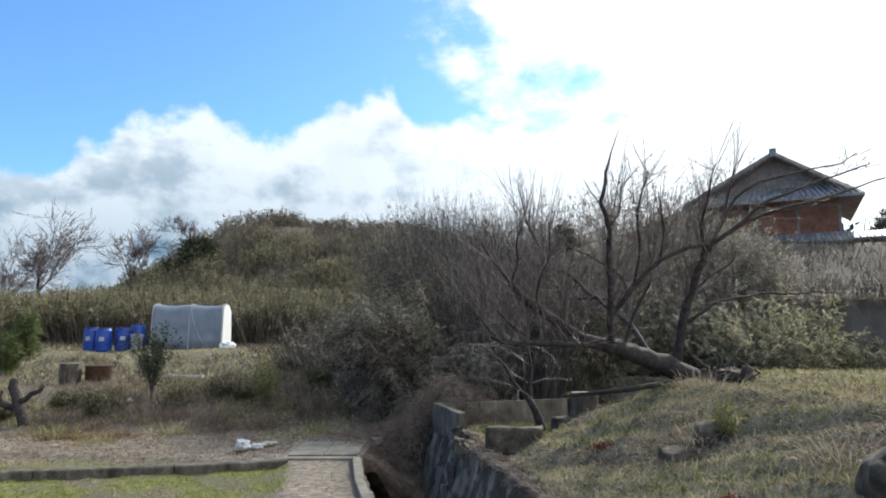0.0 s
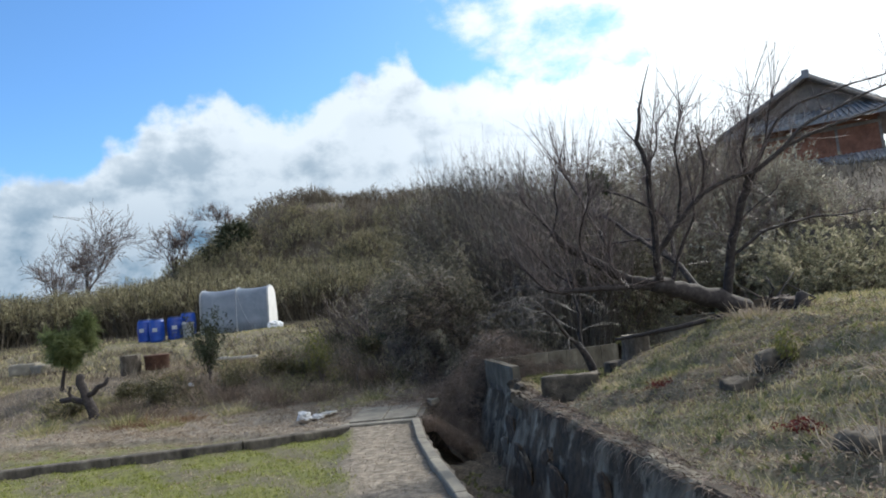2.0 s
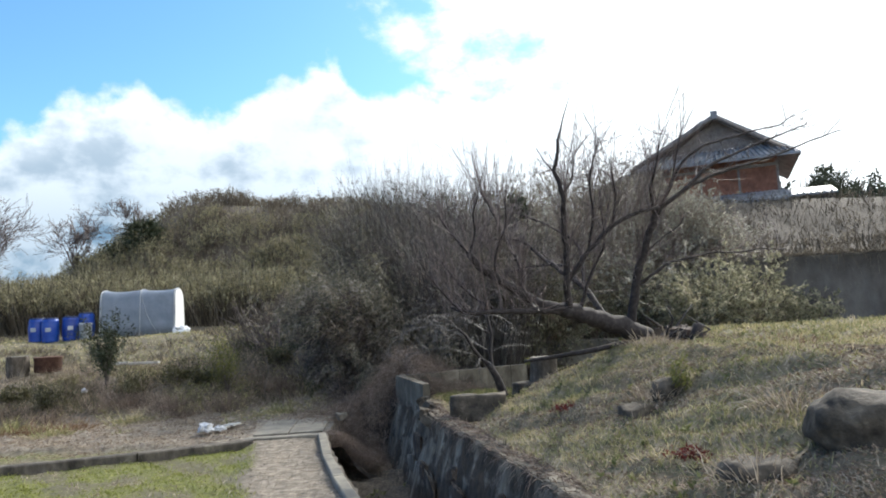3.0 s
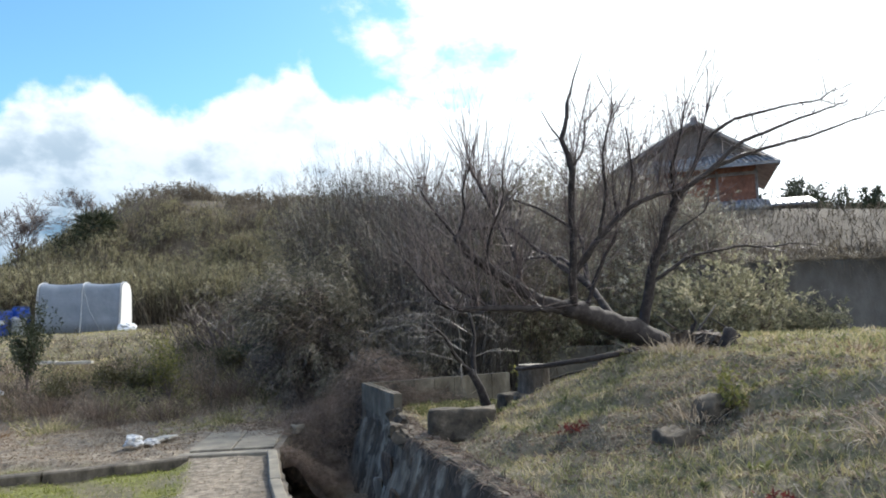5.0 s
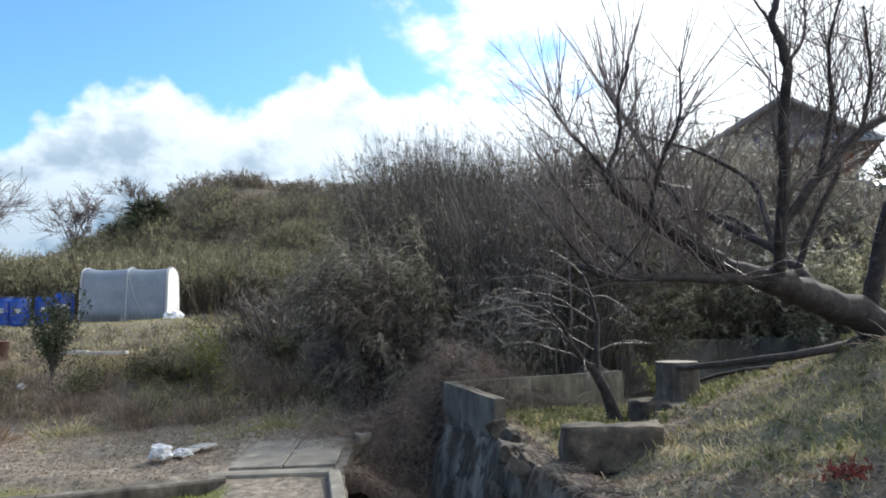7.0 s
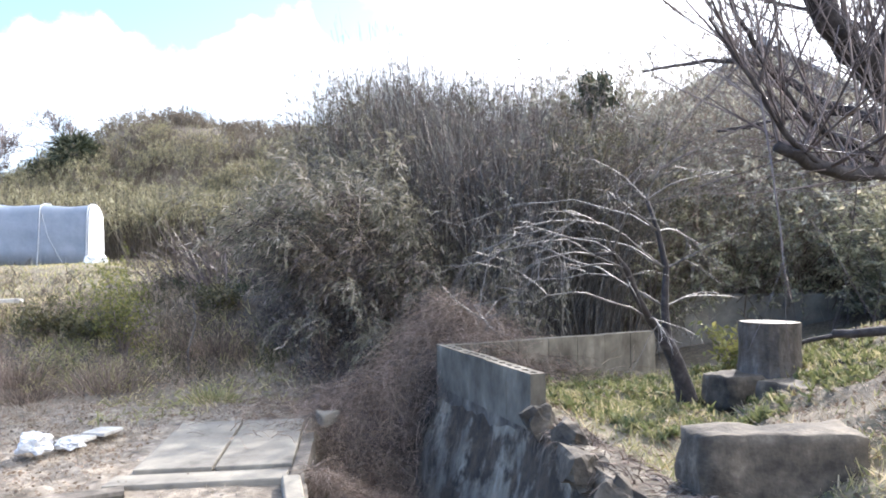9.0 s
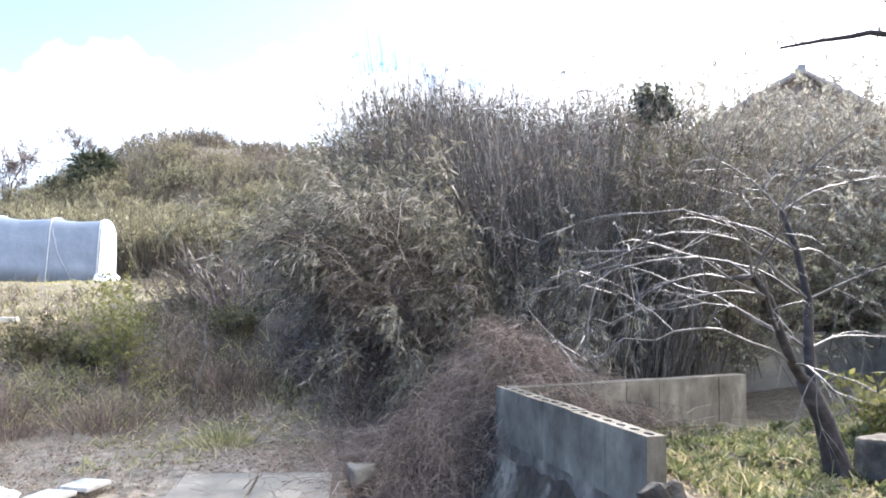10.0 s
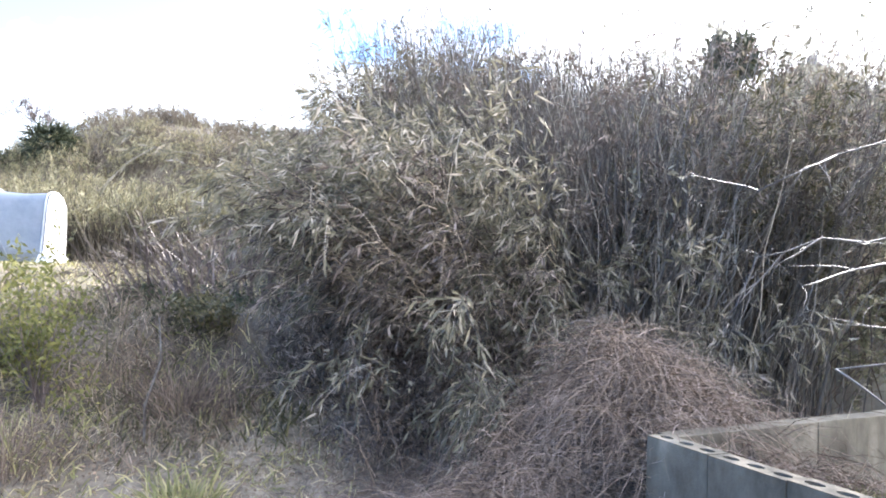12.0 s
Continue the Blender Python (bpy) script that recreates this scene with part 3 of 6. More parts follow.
def wall_sheet(line, top, bottom, thick, cell=0.12, bump=0.03, seed=1.0, batter=0.08):
    """A rough wall along a plan line: front face towards the channel, top and back."""
    pts = [Vector((x, y, 0)) for x, y in line]
    dense = []
    for a, b in zip(pts, pts[1:]):
        k = max(1, int((b - a).length / cell))
        dense += [a.lerp(b, i / k) for i in range(k)]
    dense.append(pts[-1])
    bm = bmesh.new()
    rows = []
    for i, p in enumerate(dense):
        q = dense[min(i + 1, len(dense) - 1)] - dense[max(i - 1, 0)]
        side = Vector((q.y, -q.x, 0)).normalized()
        zt, zb = top(p.y), bottom
        m = 10
        row = []
        for j in range(m + 1):
            z = zb + (zt - zb) * j / m
            w = noise.noise(Vector((p.x * 2.5 + seed, p.y * 2.5, z * 2.5))) * bump + noise.noise(Vector((p.y * 9, z * 9, seed))) * bump * 0.5
            row.append(bm.verts.new(p + Vector((0, 0, z + (w * 0.6 if j == m else 0))) - side * (batter * (1 - j / m) + w)))
        row.append(bm.verts.new(p + side * thick + Vector((0, 0, zt + noise.noise(p * 5) * 0.02))))
        row.append(bm.verts.new(p + side * thick + Vector((0, 0, zb))))
        rows.append(row)
    for r0, r1 in zip(rows, rows[1:]):
        for j in range(len(r0) - 1):
            bm.faces.new((r0[j], r0[j + 1], r1[j + 1], r1[j]))
    bm.faces.new(rows[0])
    bm.faces.new(rows[-1])
    bmesh.ops.recalc_face_normals(bm, faces=bm.faces)
    return bm


def wall_top(y):
    return float(np.interp(y, [-3, 4.5, 9.6, 11.07, 11.2, 13], [0.62, 0.52, 0.50, 0.46, 0.42, 0.40]))


line_r = [(float(wall_x(y)), y) for y in (12.9, 11.07, 9.6, 4.5, -2.9)]
channel_wall = part("channel_wall", wall_sheet(line_r[::-1], wall_top, -1.2, 0.26, batter=0.46, bump=0.035), M_STREAK)
tagged(channel_wall, "streaked concrete and stone retaining wall of a drainage channel", "wall", kind="structure")
for i in range(14):
    y = 10.5 - i * 0.62 + rng.uniform(-0.12, 0.12)
    z = (-0.42, 0.1, -0.15)[i % 3] + rng.uniform(-0.14, 0.1)
    w, h = rng.uniform(0.14, 0.42), rng.uniform(0.12, 0.33)
    st = part("stone", rock((0.045, w, h), i, 3, 0.5), M_RUST if i % 3 else M_STREAK, channel_wall)
    st.matrix_world = pose(float(wall_x(y)) - 0.008 - 0.46 * (0.5 - z) / 1.7, y, z, rng.uniform(-25, 25), -3, 10)
for i in range(14):
    ya, yb = 10.9 - i * 0.95, 10.9 - (i + 1) * 0.95 + 0.015
    c = part("coping", bar((float(wall_x(ya)) + 0.075, ya, wall_top(ya) + 0.012), (float(wall_x(yb)) + 0.075, yb, wall_top(yb) + 0.012), 0.17, 0.07, 0.03, 0.022, 9), M_STREAK, channel_wall)
for i, (x, y, z, sx, sy, sz) in enumerate(((0.24, 9.85, 0.46, 0.13, 0.2, 0.13), (0.33, 10.3, 0.5, 0.1, 0.16, 0.12), (0.29, 9.4, 0.45, 0.1, 0.14, 0.1), (0.27, 10.75, 0.52, 0.09, 0.14, 0.13))):
    part("broken_piece", rock((sx, sy, sz), i + 40, 3, 0.7), M_STONE, channel_wall).matrix_world = pose(x, y, z, 20 * i, 10, 30 * i)

line_l = [(float(edge_x(y)), y) for y in (-2.9, 6.3, 8.6, 11.2, 12.6)]
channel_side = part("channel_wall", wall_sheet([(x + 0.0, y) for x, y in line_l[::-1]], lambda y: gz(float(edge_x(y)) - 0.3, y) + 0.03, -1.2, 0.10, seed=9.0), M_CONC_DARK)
tagged(channel_side, "dark concrete side wall of the channel", "wall", kind="structure")

ends = [(-1.30, 11.25), (-1.03, 9.45), (-0.72, 7.75), (-0.36, 6.05), (0.02, 4.2), (0.42, 2.2), (0.86, 0.1), (1.3, -2.0)]
for (xa, ya), (xb, yb) in zip(ends, ends[1:]):
    k = part("kerb", bar((xa - 0.11, ya - 0.012, gz(xa - 0.4, ya) + 0.07), (xb - 0.11, yb + 0.012, gz(xb - 0.4, yb) + 0.07), 0.13, 0.30, 0.012, 0.005, 5), M_CONC)
    tagged(k, "long worn concrete kerb along the channel", "kerb", "kerbs of the channel", "structure")

ends = [(-2.50, 11.17), (-4.1, 10.62), (-6.0, 10.22), (-7.9, 9.86), (-9.9, 9.5), (-12, 9.1)]
for (xa, ya), (xb, yb) in zip(ends, ends[1:]):
    k = part("kerb", bar((xa - 0.008, ya, 0.055), (xb + 0.008, yb, 0.055), 0.17, 0.36, 0.02), M_CONC_DARK)
    tagged(k, "dark mossy concrete kerb bordering the garden", "kerb", "kerbs of the garden", "structure")

slab_turn = 1.5
for i, x in enumerate((-2.33, -1.74)):
    bm = box(bmesh.new(), -0.283, 0.283, -0.78, 0.78, -0.10, 0.0, 0.012)
    s = part("concrete_slab", bm, M_CONC)
    s.matrix_world = pose(x, 12.38, 0.055 + 0.004 * i, 0, 0, slab_turn)
    tagged(s, "flat weathered grey concrete slab laid on the path", "slab", "path slabs")
s = part("concrete_slab", box(bmesh.new(), -0.66, 0.58, -0.16, 0.16, -0.12, 0.0, 0.014), M_CONC)
s.matrix_world = pose(-2.03, 11.42, 0.04, -4, 0, slab_turn)
tagged(s, "narrow worn concrete slab at the foot of the path slabs", "slab", "path slabs")


def block_mesh(ln=0.391, th=0.12, ht=0.395):
    """A hollow concrete block with three cores open at the top."""
    bm = bmesh.new()
    c = ln / 3
    y0, y1 = -th / 2, th / 2
    for i in range(3):
        x0, x1 = i * c, (i + 1) * c
        xm = (x0 + x1) / 2
        outer = [(x0, y0), (xm, y0), (x1, y0), (x1, 0), (x1, y1), (xm, y1), (x0, y1), (x0, 0)]
        inner = [(xm + 0.042 * math.cos(a), 0.026 * math.sin(a)) for a in [radians(225 + 45 * k) for k in range(8)]]
        vo = [bm.verts.new((x, y, 0)) for x, y in outer]
        vi = [bm.verts.new((x, y, 0)) for x, y in inner]
        vd = [bm.verts.new((x, y, -0.11)) for x, y in inner]
        for k in range(8):
            j = (k + 1) % 8
            bm.faces.new((vo[k], vo[j], vi[j], vi[k]))
            bm.faces.new((vi[k], vi[j], vd[j], vd[k]))
        bm.faces.new(vd)
    bmesh.ops.remove_doubles(bm, verts=bm.verts, dist=0.0005)
    lo = [bm.verts.new((x, y, -ht)) for x, y in ((0, y0), (ln, y0), (ln, y1), (0, y1))]
    hi = [bm.verts.new((x, y, -0.0015)) for x, y in ((0, y0), (ln, y0), (ln, y1), (0, y1))]
    for k in range(4):
        j = (k + 1) % 4
        bm.faces.new((lo[k], lo[j], hi[j], hi[k]))
    bm.faces.new(lo[::-1])
    bmesh.ops.recalc_face_normals(bm, faces=bm.faces)
    me = bpy.data.meshes.new("block")
    bm.to_mesh(me)
    bm.free()
    me.materials.append(M_BLOCK)
    return me


def solid_block_mesh(ln=0.391, th=0.12, ht=0.60):
    bm = box(bmesh.new(), 0, ln, -th / 2, th / 2, -ht, 0, 0.004)
    me = bpy.data.meshes.new("block")
    bm.to_mesh(me)
    bm.free()
    me.materials.append(M_BLOCK)
    return me


HOLLOW, SOLID = block_mesh(), solid_block_mesh()


def block_wall(name, a, b, top, courses, hollow, label):
    """A wall of concrete blocks with open joints, over a recessed mortar core."""
    a, b = Vector((*a, 0)), Vector((*b, 0))
    along = b - a
    turn = math.degrees(math.atan2(along.y, along.x))
    root = new(name)
    root.empty_display_size = 0.1
    root.matrix_world = pose(a.x, a.y, top, 0, 0, turn)
    tagged(root, label, "wall", kind="structure")
    core = part("mortar", box(bmesh.new(), 0.01, along.length - 0.01, -0.052, 0.052, -0.4 * courses - 0.3, -0.13), M_CONC_DARK, root)
    for c in range(courses):
        x = 0.0
        while x < along.length - 0.2:
            o = new("block", HOLLOW if hollow and c == 0 else SOLID)
            o.parent = root
            o.matrix_basis = pose(x, rng.uniform(-0.003, 0.003), -0.2 * c + rng.uniform(-0.003, 0.003), 0, 0, rng.uniform(-0.5, 0.5))
            x += 0.398
    return root


block_wall("block_wall", (-0.13, 12.92), (0.30, 11.05), 0.79, 1, True, "low hollow concrete block wall with open cores on top")
block_wall("block_wall", (-0.05, 12.98), (2.35, 13.98), 0.775, 1, False, "low grey concrete block wall behind the garden plot")

# retaining walls at the back of the lawn
bm = bar((3.3, 16.75, 1.08), (8.2, 16.35, 1.12), 0.25, 1.2, 0.03, 0.012, 20)
tagged(part("low_wall", bm, M_CONC), "low weathered concrete wall half hidden by bushes", "wall", kind="structure")
bm = bar((7.6, 16.25, 2.86), (16.5, 13.75, 2.86), 0.35, 2.6, 0.05, 0.02, 40)
tagged(part("retaining_wall", bm, M_RETAIN), "tall grey concrete retaining wall below the upper terrace", "wall", kind="structure")

# ---- garden things ----


def stone_block(x, y, z, size, turn, seed, label, mat=M_STONE, flat=0.0):
    bm = bmesh.new()
    box(bm, -size[0] / 2, size[0] / 2, -size[1] / 2, size[1] / 2, 0, size[2])
    bmesh.ops.subdivide_edges(bm, edges=bm.edges, cuts=7, use_grid_fill=True)
    for v in bm.verts:
        n = noise.noise_vector(v.co * 5 + Vector((seed * 5, 0, 0))) * (0.03 - 0.02 * max(flat, 0)) + noise.noise_vector(v.co * 16 + Vector((seed, 0, 0))) * 0.012
        e = Vector((v.co.x / size[0] * 2, v.co.y / size[1] * 2, (v.co.z / size[2] - 0.5) * 2))
        r = sum(abs(k) ** 8 for k in e) ** 0.125 if flat == 0 else 1.0
        if flat < 0:
            r = max(1.0, sum(abs(k) ** 3 for k in e) ** 0.333)
            v.co.z = size[2] / 2 + (v.co.z - size[2] / 2) / r
            n = n * 1.9
        v.co = Vector((v.co.x / max(1, r * 0.97), v.co.y / max(1, r * 0.97), v.co.z)) + n
    ob = part("stone_block", bm, mat)
    for p in ob.data.polygons:
        p.use_smooth = True
    ob.matrix_world = pose(x, y, z, 0, 0, turn)
    return tagged(ob, label, "stone", "garden stones")


stone_block(0.96, 9.28, 0.44, (0.76, 0.26, 0.34), -6, 1, "dark rectangular stone block with a sunlit end on the turf", flat=0.25)
stone_block(2.0, 11.38, 0.42, (0.36, 0.32, 0.26), 12, 2, "squat grey stone beside the tree stump")
stone_block(2.2, 10.85, 0.40, (0.46, 0.40, 0.30), 20, 3, "broad grey stone below the tree stump")
stone_block(2.62, 6.72, gz(2.62, 6.72) - 0.13, (0.34, 0.28, 0.26), 30, 4, "small rough stone in the turf bank", flat=-1.0)
stone_block(2.22, 6.55, gz(2.22, 6.55) - 0.13, (0.38, 0.30, 0.22), 10, 5, "low dark stone in the turf bank", flat=-1.0)
stone_block(2.3, 4.42, gz(2.3, 4.36) - 0.10, (0.56, 0.40, 0.22), 15, 6, "flat grey stone in the turf under dry straw", flat=-1.0)
stone_block(2.98, 4.25, gz(2.98, 4.25) - 0.14, (0.72, 0.52, 0.40), -20, 7, "large dark weathered stone at the edge of the turf", flat=-1.0)


def stump(x, y, z, r, h, label, mat=M_STUMP, seed=1):
    root = thing("tree_stump", pose(x, y, z), label, "stump", "stumps")
    bm = bmesh.new()
    n, rows = 20, []
    for j, (k, hh) in enumerate([(1.18, -0.08), (1.06, 0.08 * h), (1.0, 0.35 * h), (0.99, 0.7 * h), (1.0, h)]):
        rows.append([bm.verts.new((r * k * (1 + 0.07 * noise.noise(Vector((math.cos(a) * 2 + seed, math.sin(a) * 2, j * 0.2)))) * math.cos(a),
                                   r * k * (1 + 0.07 * noise.noise(Vector((math.cos(a) * 2, math.sin(a) * 2 + seed, j * 0.2)))) * math.sin(a), hh)) for a in [2 * math.pi * i / n for i in range(n)]])
    for r0, r1 in zip(rows, rows[1:]):
        for i in range(n):
            bm.faces.new((r0[i], r0[(i + 1) % n], r1[(i + 1) % n], r1[i]))
    tops = [v.co.copy() for v in rows[-1]]
    part("trunk", bm, mat, root)
    bm = bmesh.new()
    ring = [bm.verts.new((t.x * 0.985, t.y * 0.985, t.z - 0.004)) for t in tops]
    mid = [bm.verts.new((t.x * 0.5, t.y * 0.5, t.z + 0.004)) for t in tops]
    bm.faces.new(mid)
    for i in range(n):
        bm.faces.new((ring[i], ring[(i + 1) % n], mid[(i + 1) % n], mid[i]))
    part("cut_face", bm, M_CUTWOOD, root, "pale sawn face")
    return root


stump(2.36, 11.45, 0.66, 0.23, 0.43, "thick sawn tree stump with a pale top among stones")
stump(-9.9, 18.1, gz(-9.9, 18.1) - 0.03, 0.26, 0.58, "grey sawn tree stump in the dry garden", seed=4)


def lathe(bm, prof, n=24):
    rows = [[bm.verts.new((r * math.cos(2 * math.pi * i / n), r * math.sin(2 * math.pi * i / n), z)) for i in range(n)] for r, z in prof]
    for a, b in zip(rows, rows[1:]):
        for i in range(n):
            f = bm.faces.new((a[i], a[(i + 1) % n], b[(i + 1) % n], b[i]))
            f.smooth = True
    bm.faces.new(rows[0][::-1])
    bm.faces.new(rows[-1])
    return bm


def barrel(x, y, z, mat=M_BLUE):
    root = thing("barrel", pose(x, y, z), "blue plastic drum with a dark lid on the terrace", "barrel", "blue drums")
    part("body", lathe(bmesh.new(), [(0.25, 0), (0.275, 0.03), (0.285, 0.12), (0.275, 0.16), (0.29, 0.2), (0.295, 0.45), (0.29, 0.66), (0.275, 0.7), (0.285, 0.74), (0.27, 0.84), (0.24, 0.86)]), mat, root)
    part("lid", lathe(bmesh.new(), [(0.25, 0.855), (0.255, 0.865), (0.255, 0.895), (0.23, 0.905), (0.22, 0.89)]), M_DKBLUE, root, "dark blue screw lid")
    part("paper_label", box(bmesh.new(), -0.09, 0.09, -0.300, -0.288, 0.40, 0.55), M_GREYPL, root, "small pale label")
    return root


b0 = barrel(-13.5, 26.0, gz(-13.5, 26.0) - 0.02)
for x, y in ((-12.93, 25.8), (-12.32, 26.05), (-12.0, 26.6)):
    copy_thing(b0, pose(x, y, gz(x, y) - 0.02, 0, 0, rng.uniform(-60, 60)))
for x, y in ((-13.25, 17.0), (-13.95, 17.2)):
    copy_thing(b0, pose(x, y, 0.60, 0, 0, rng.uniform(-60, 60)))
root = thing("plastic_crate", pose(-11.72, 25.9, gz(-11.7, 25.9) - 0.01), "pale grey plastic bin beside the drums", "bin")
part("body", lathe(bmesh.new(), [(0.17, 0), (0.19, 0.02), (0.22, 0.5), (0.24, 0.52), (0.24, 0.55)], 20), M_GREYPL, root)
part("lid", lathe(bmesh.new(), [(0.25, 0.55), (0.25, 0.58), (0.2, 0.60)], 20), M_GREYPL, root)


def tarp_shed():
    """A low hoop shed under plastic sheets."""
    a, b = Vector((-8.72, 26.5, 1.78)), Vector((-11.35, 26.25, 1.80))
    along = b - a
    turn = math.degrees(math.atan2(along.y, along.x))
    root = thing("hoop_shed", pose(a.x, a.y, 1.66, 0, 0, turn), "small hoop shed covered in plastic sheeting, its front toned blue-grey as in shade", "shed")
    ln, dp, ht = along.length, 1.75, 1.75

    # local x runs along the front, local -y is the back
    def prof():
        pts = [(0, 0), (-0.05, 0.45), (-0.09, 1.0), (-0.13, 1.5), (-0.22, 1.68), (-0.5, 1.76), (-0.9, 1.79), (-1.25, 1.72), (-1.52, 1.52), (-1.64, 1.1), (-1.7, 0.5), (-1.75, 0)]
        return pts

    bm = bmesh.new()
    rows = []
    m = 40
    for i in range(m + 1):
        x = ln * i / m
        row = []
        for y, z in prof():
            sag = -0.05 * math.sin(math.pi * ((x / ln * 2) % 1)) * (z > 1.2)
            cr = 0.02 * noise.noise(Vector((x * 2.2 + z * 1.5, y * 2, z * 0.8))) + 0.008 * noise.noise(Vector((x * 5 - z * 4, y, 3)))
            row.append(bm.verts.new((x, y + cr, z + sag + cr * 0.5)))
        rows.append(row)
    for r0, r1 in zip(rows, rows[1:]):
        for j in range(len(r0) - 1):
            f = bm.faces.new((r0[j], r0[j + 1], r1[j + 1], r1[j]))
            f.smooth = True
    bmesh.ops.solidify(bm, geom=bm.faces[:], thickness=0.01)
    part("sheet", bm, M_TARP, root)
    for x0, sgn in ((0.0, -1), (ln, 1)):
        bm = bmesh.new()
        p = prof()
        grid = []
        for i in range(len(p)):
            y, z = p[i]
            row = []
            for j in range(6):
                t = j / 5
                yy = y * (1 - t) + (-0.88) * t
                zz = z * (1 - t) + (0.0 if z < 0.01 else 0.7) * t
                row.append(bm.verts.new((x0 + sgn * (0.05 + 0.05 * t + 0.02 * noise.noise(Vector((yy * 4, zz * 4, x0)))), yy, zz)))
            grid.append(row)
        for r0, r1 in zip(grid, grid[1:]):
            for j in range(5):
                bm.faces.new((r0[j], r0[j + 1], r1[j + 1], r1[j]))
        part("end_sheet", bm, M_TARP_END, root, "plastic end sheet coloured white as in sun")
    for x in (0.0, ln * 0.47, ln):
        pts = [(x, y + (0.02 if y > -0.8 else -0.02), z + 0.02) for y, z in prof()]
        raw_part("hoop", tube(pts, [0.022] * len(pts), 6), M_GREYPL, root)
    pts = [(ln * 0.43, 0.03, 1.45), (ln * 0.36, 0.09, 0.8), (ln * 0.22, 0.06, 0.05)]
    raw_part("rope", tube(pts, [0.012] * 3, 5), M_GREYPL, root)
    return root


tarp_shed()


def crumpled(x, y, z, size, seed, mat, name, label, cat):
    bm = bmesh.new()
    bmesh.ops.create_icosphere(bm, subdivisions=4, radius=1)
    for v in bm.verts:
        d = v.co.normalized()
        r = 1 + 0.5 * noise.noise(d * 2 + Vector((seed, 0, 0))) + 0.25 * abs(noise.noise(d * 5 + Vector((0, seed, 0)))) + 0.12 * noise.noise(d * 13)
        v.co = Vector((d.x * r * size[0], d.y * r * size[1], max(d.z, -0.4) * r * size[2]))
    ob = part(name, bm, mat)
    ob.matrix_world = pose(x, y, z)
    return tagged(ob, label, cat)


crumpled(-3.52, 12.15, 0.12, (0.12, 0.10, 0.09), 2, M_BAG, "plastic_bag", "crumpled white plastic bag on the dry earth", "bag")
crumpled(-3.33, 12.32, 0.08, (0.09, 0.07, 0.05), 5, M_BAG, "plastic_bag", "crumpled white plastic bag on the dry earth", "bag")
crumpled(-8.4, 26.4, 1.78, (0.26, 0.24, 0.18), 7, M_TARP_END, "plastic_sheet", "bunched white plastic sheet at the shed's corner", "sheet")
crumpled(-7.3, 16.0, gz(-7.3, 16.0) + 0.06, (0.07, 0.06, 0.06), 9, M_BAG, "plastic_bag", "scrap of white plastic at the foot of a shrub", "bag")
for i, (dx, dy) in enumerate(((0.0, 0.0), (0.14, 0.24))):
    bd = part("tile_piece", box(bmesh.new(), -0.13, 0.13, -0.11, 0.11, 0, 0.03, 0.006), M_BOARD)
    bd.matrix_world = pose(-3.36 + dx, 12.5 + dy, 0.06 + 0.01 * i, 2, -3, -25)
    tagged(bd, "pale square tile lying on the dry earth", "tile", "loose tiles")
for x0, x1, y, z in ((-7.6, -6.95, 17.6, 1.08), (-6.9, -6.15, 17.5, 1.06)):
    bd = part("board", box(bmesh.new(), x0, x1, y - 0.07, y + 0.07, z - 0.03, z + 0.03, 0.008), M_BOARD)
    tagged(bd, "pale weathered board on the garden bank", "board", "boards on the bank")
bx = part("rusty_bin", lathe(bmesh.new(), [(0.3, 0), (0.32, 0.02), (0.33, 0.36), (0.35, 0.38), (0.33, 0.40), (0.28, 0.37)], 16), M_RUSTBOX)
bx.matrix_world = pose(-9.25, 18.3, gz(-9.25, 18.3) + 0.02)
tagged(bx, "low rusty brown tin tub in the dry garden", "tub")
pp = raw_part("pipe", tube([(-3.1, 17.6, 1.03), (-2.3, 17.5, 1.02), (-1.9, 17.45, 1.0)], [0.035] * 3, 10), M_BOARD)
tagged(pp, "pale pipe lying along the dry bank", "pipe")
pp = raw_part("pipe", tube([(-1.86, 17.44, 1.0), (-1.72, 17.4, 0.98), (-1.6, 17.38, 0.95)], [0.05] * 3, 10), M_PIPE)
tagged(pp, "short black pipe end on the dry bank", "pipe")

# ---- house on the upper terrace ----


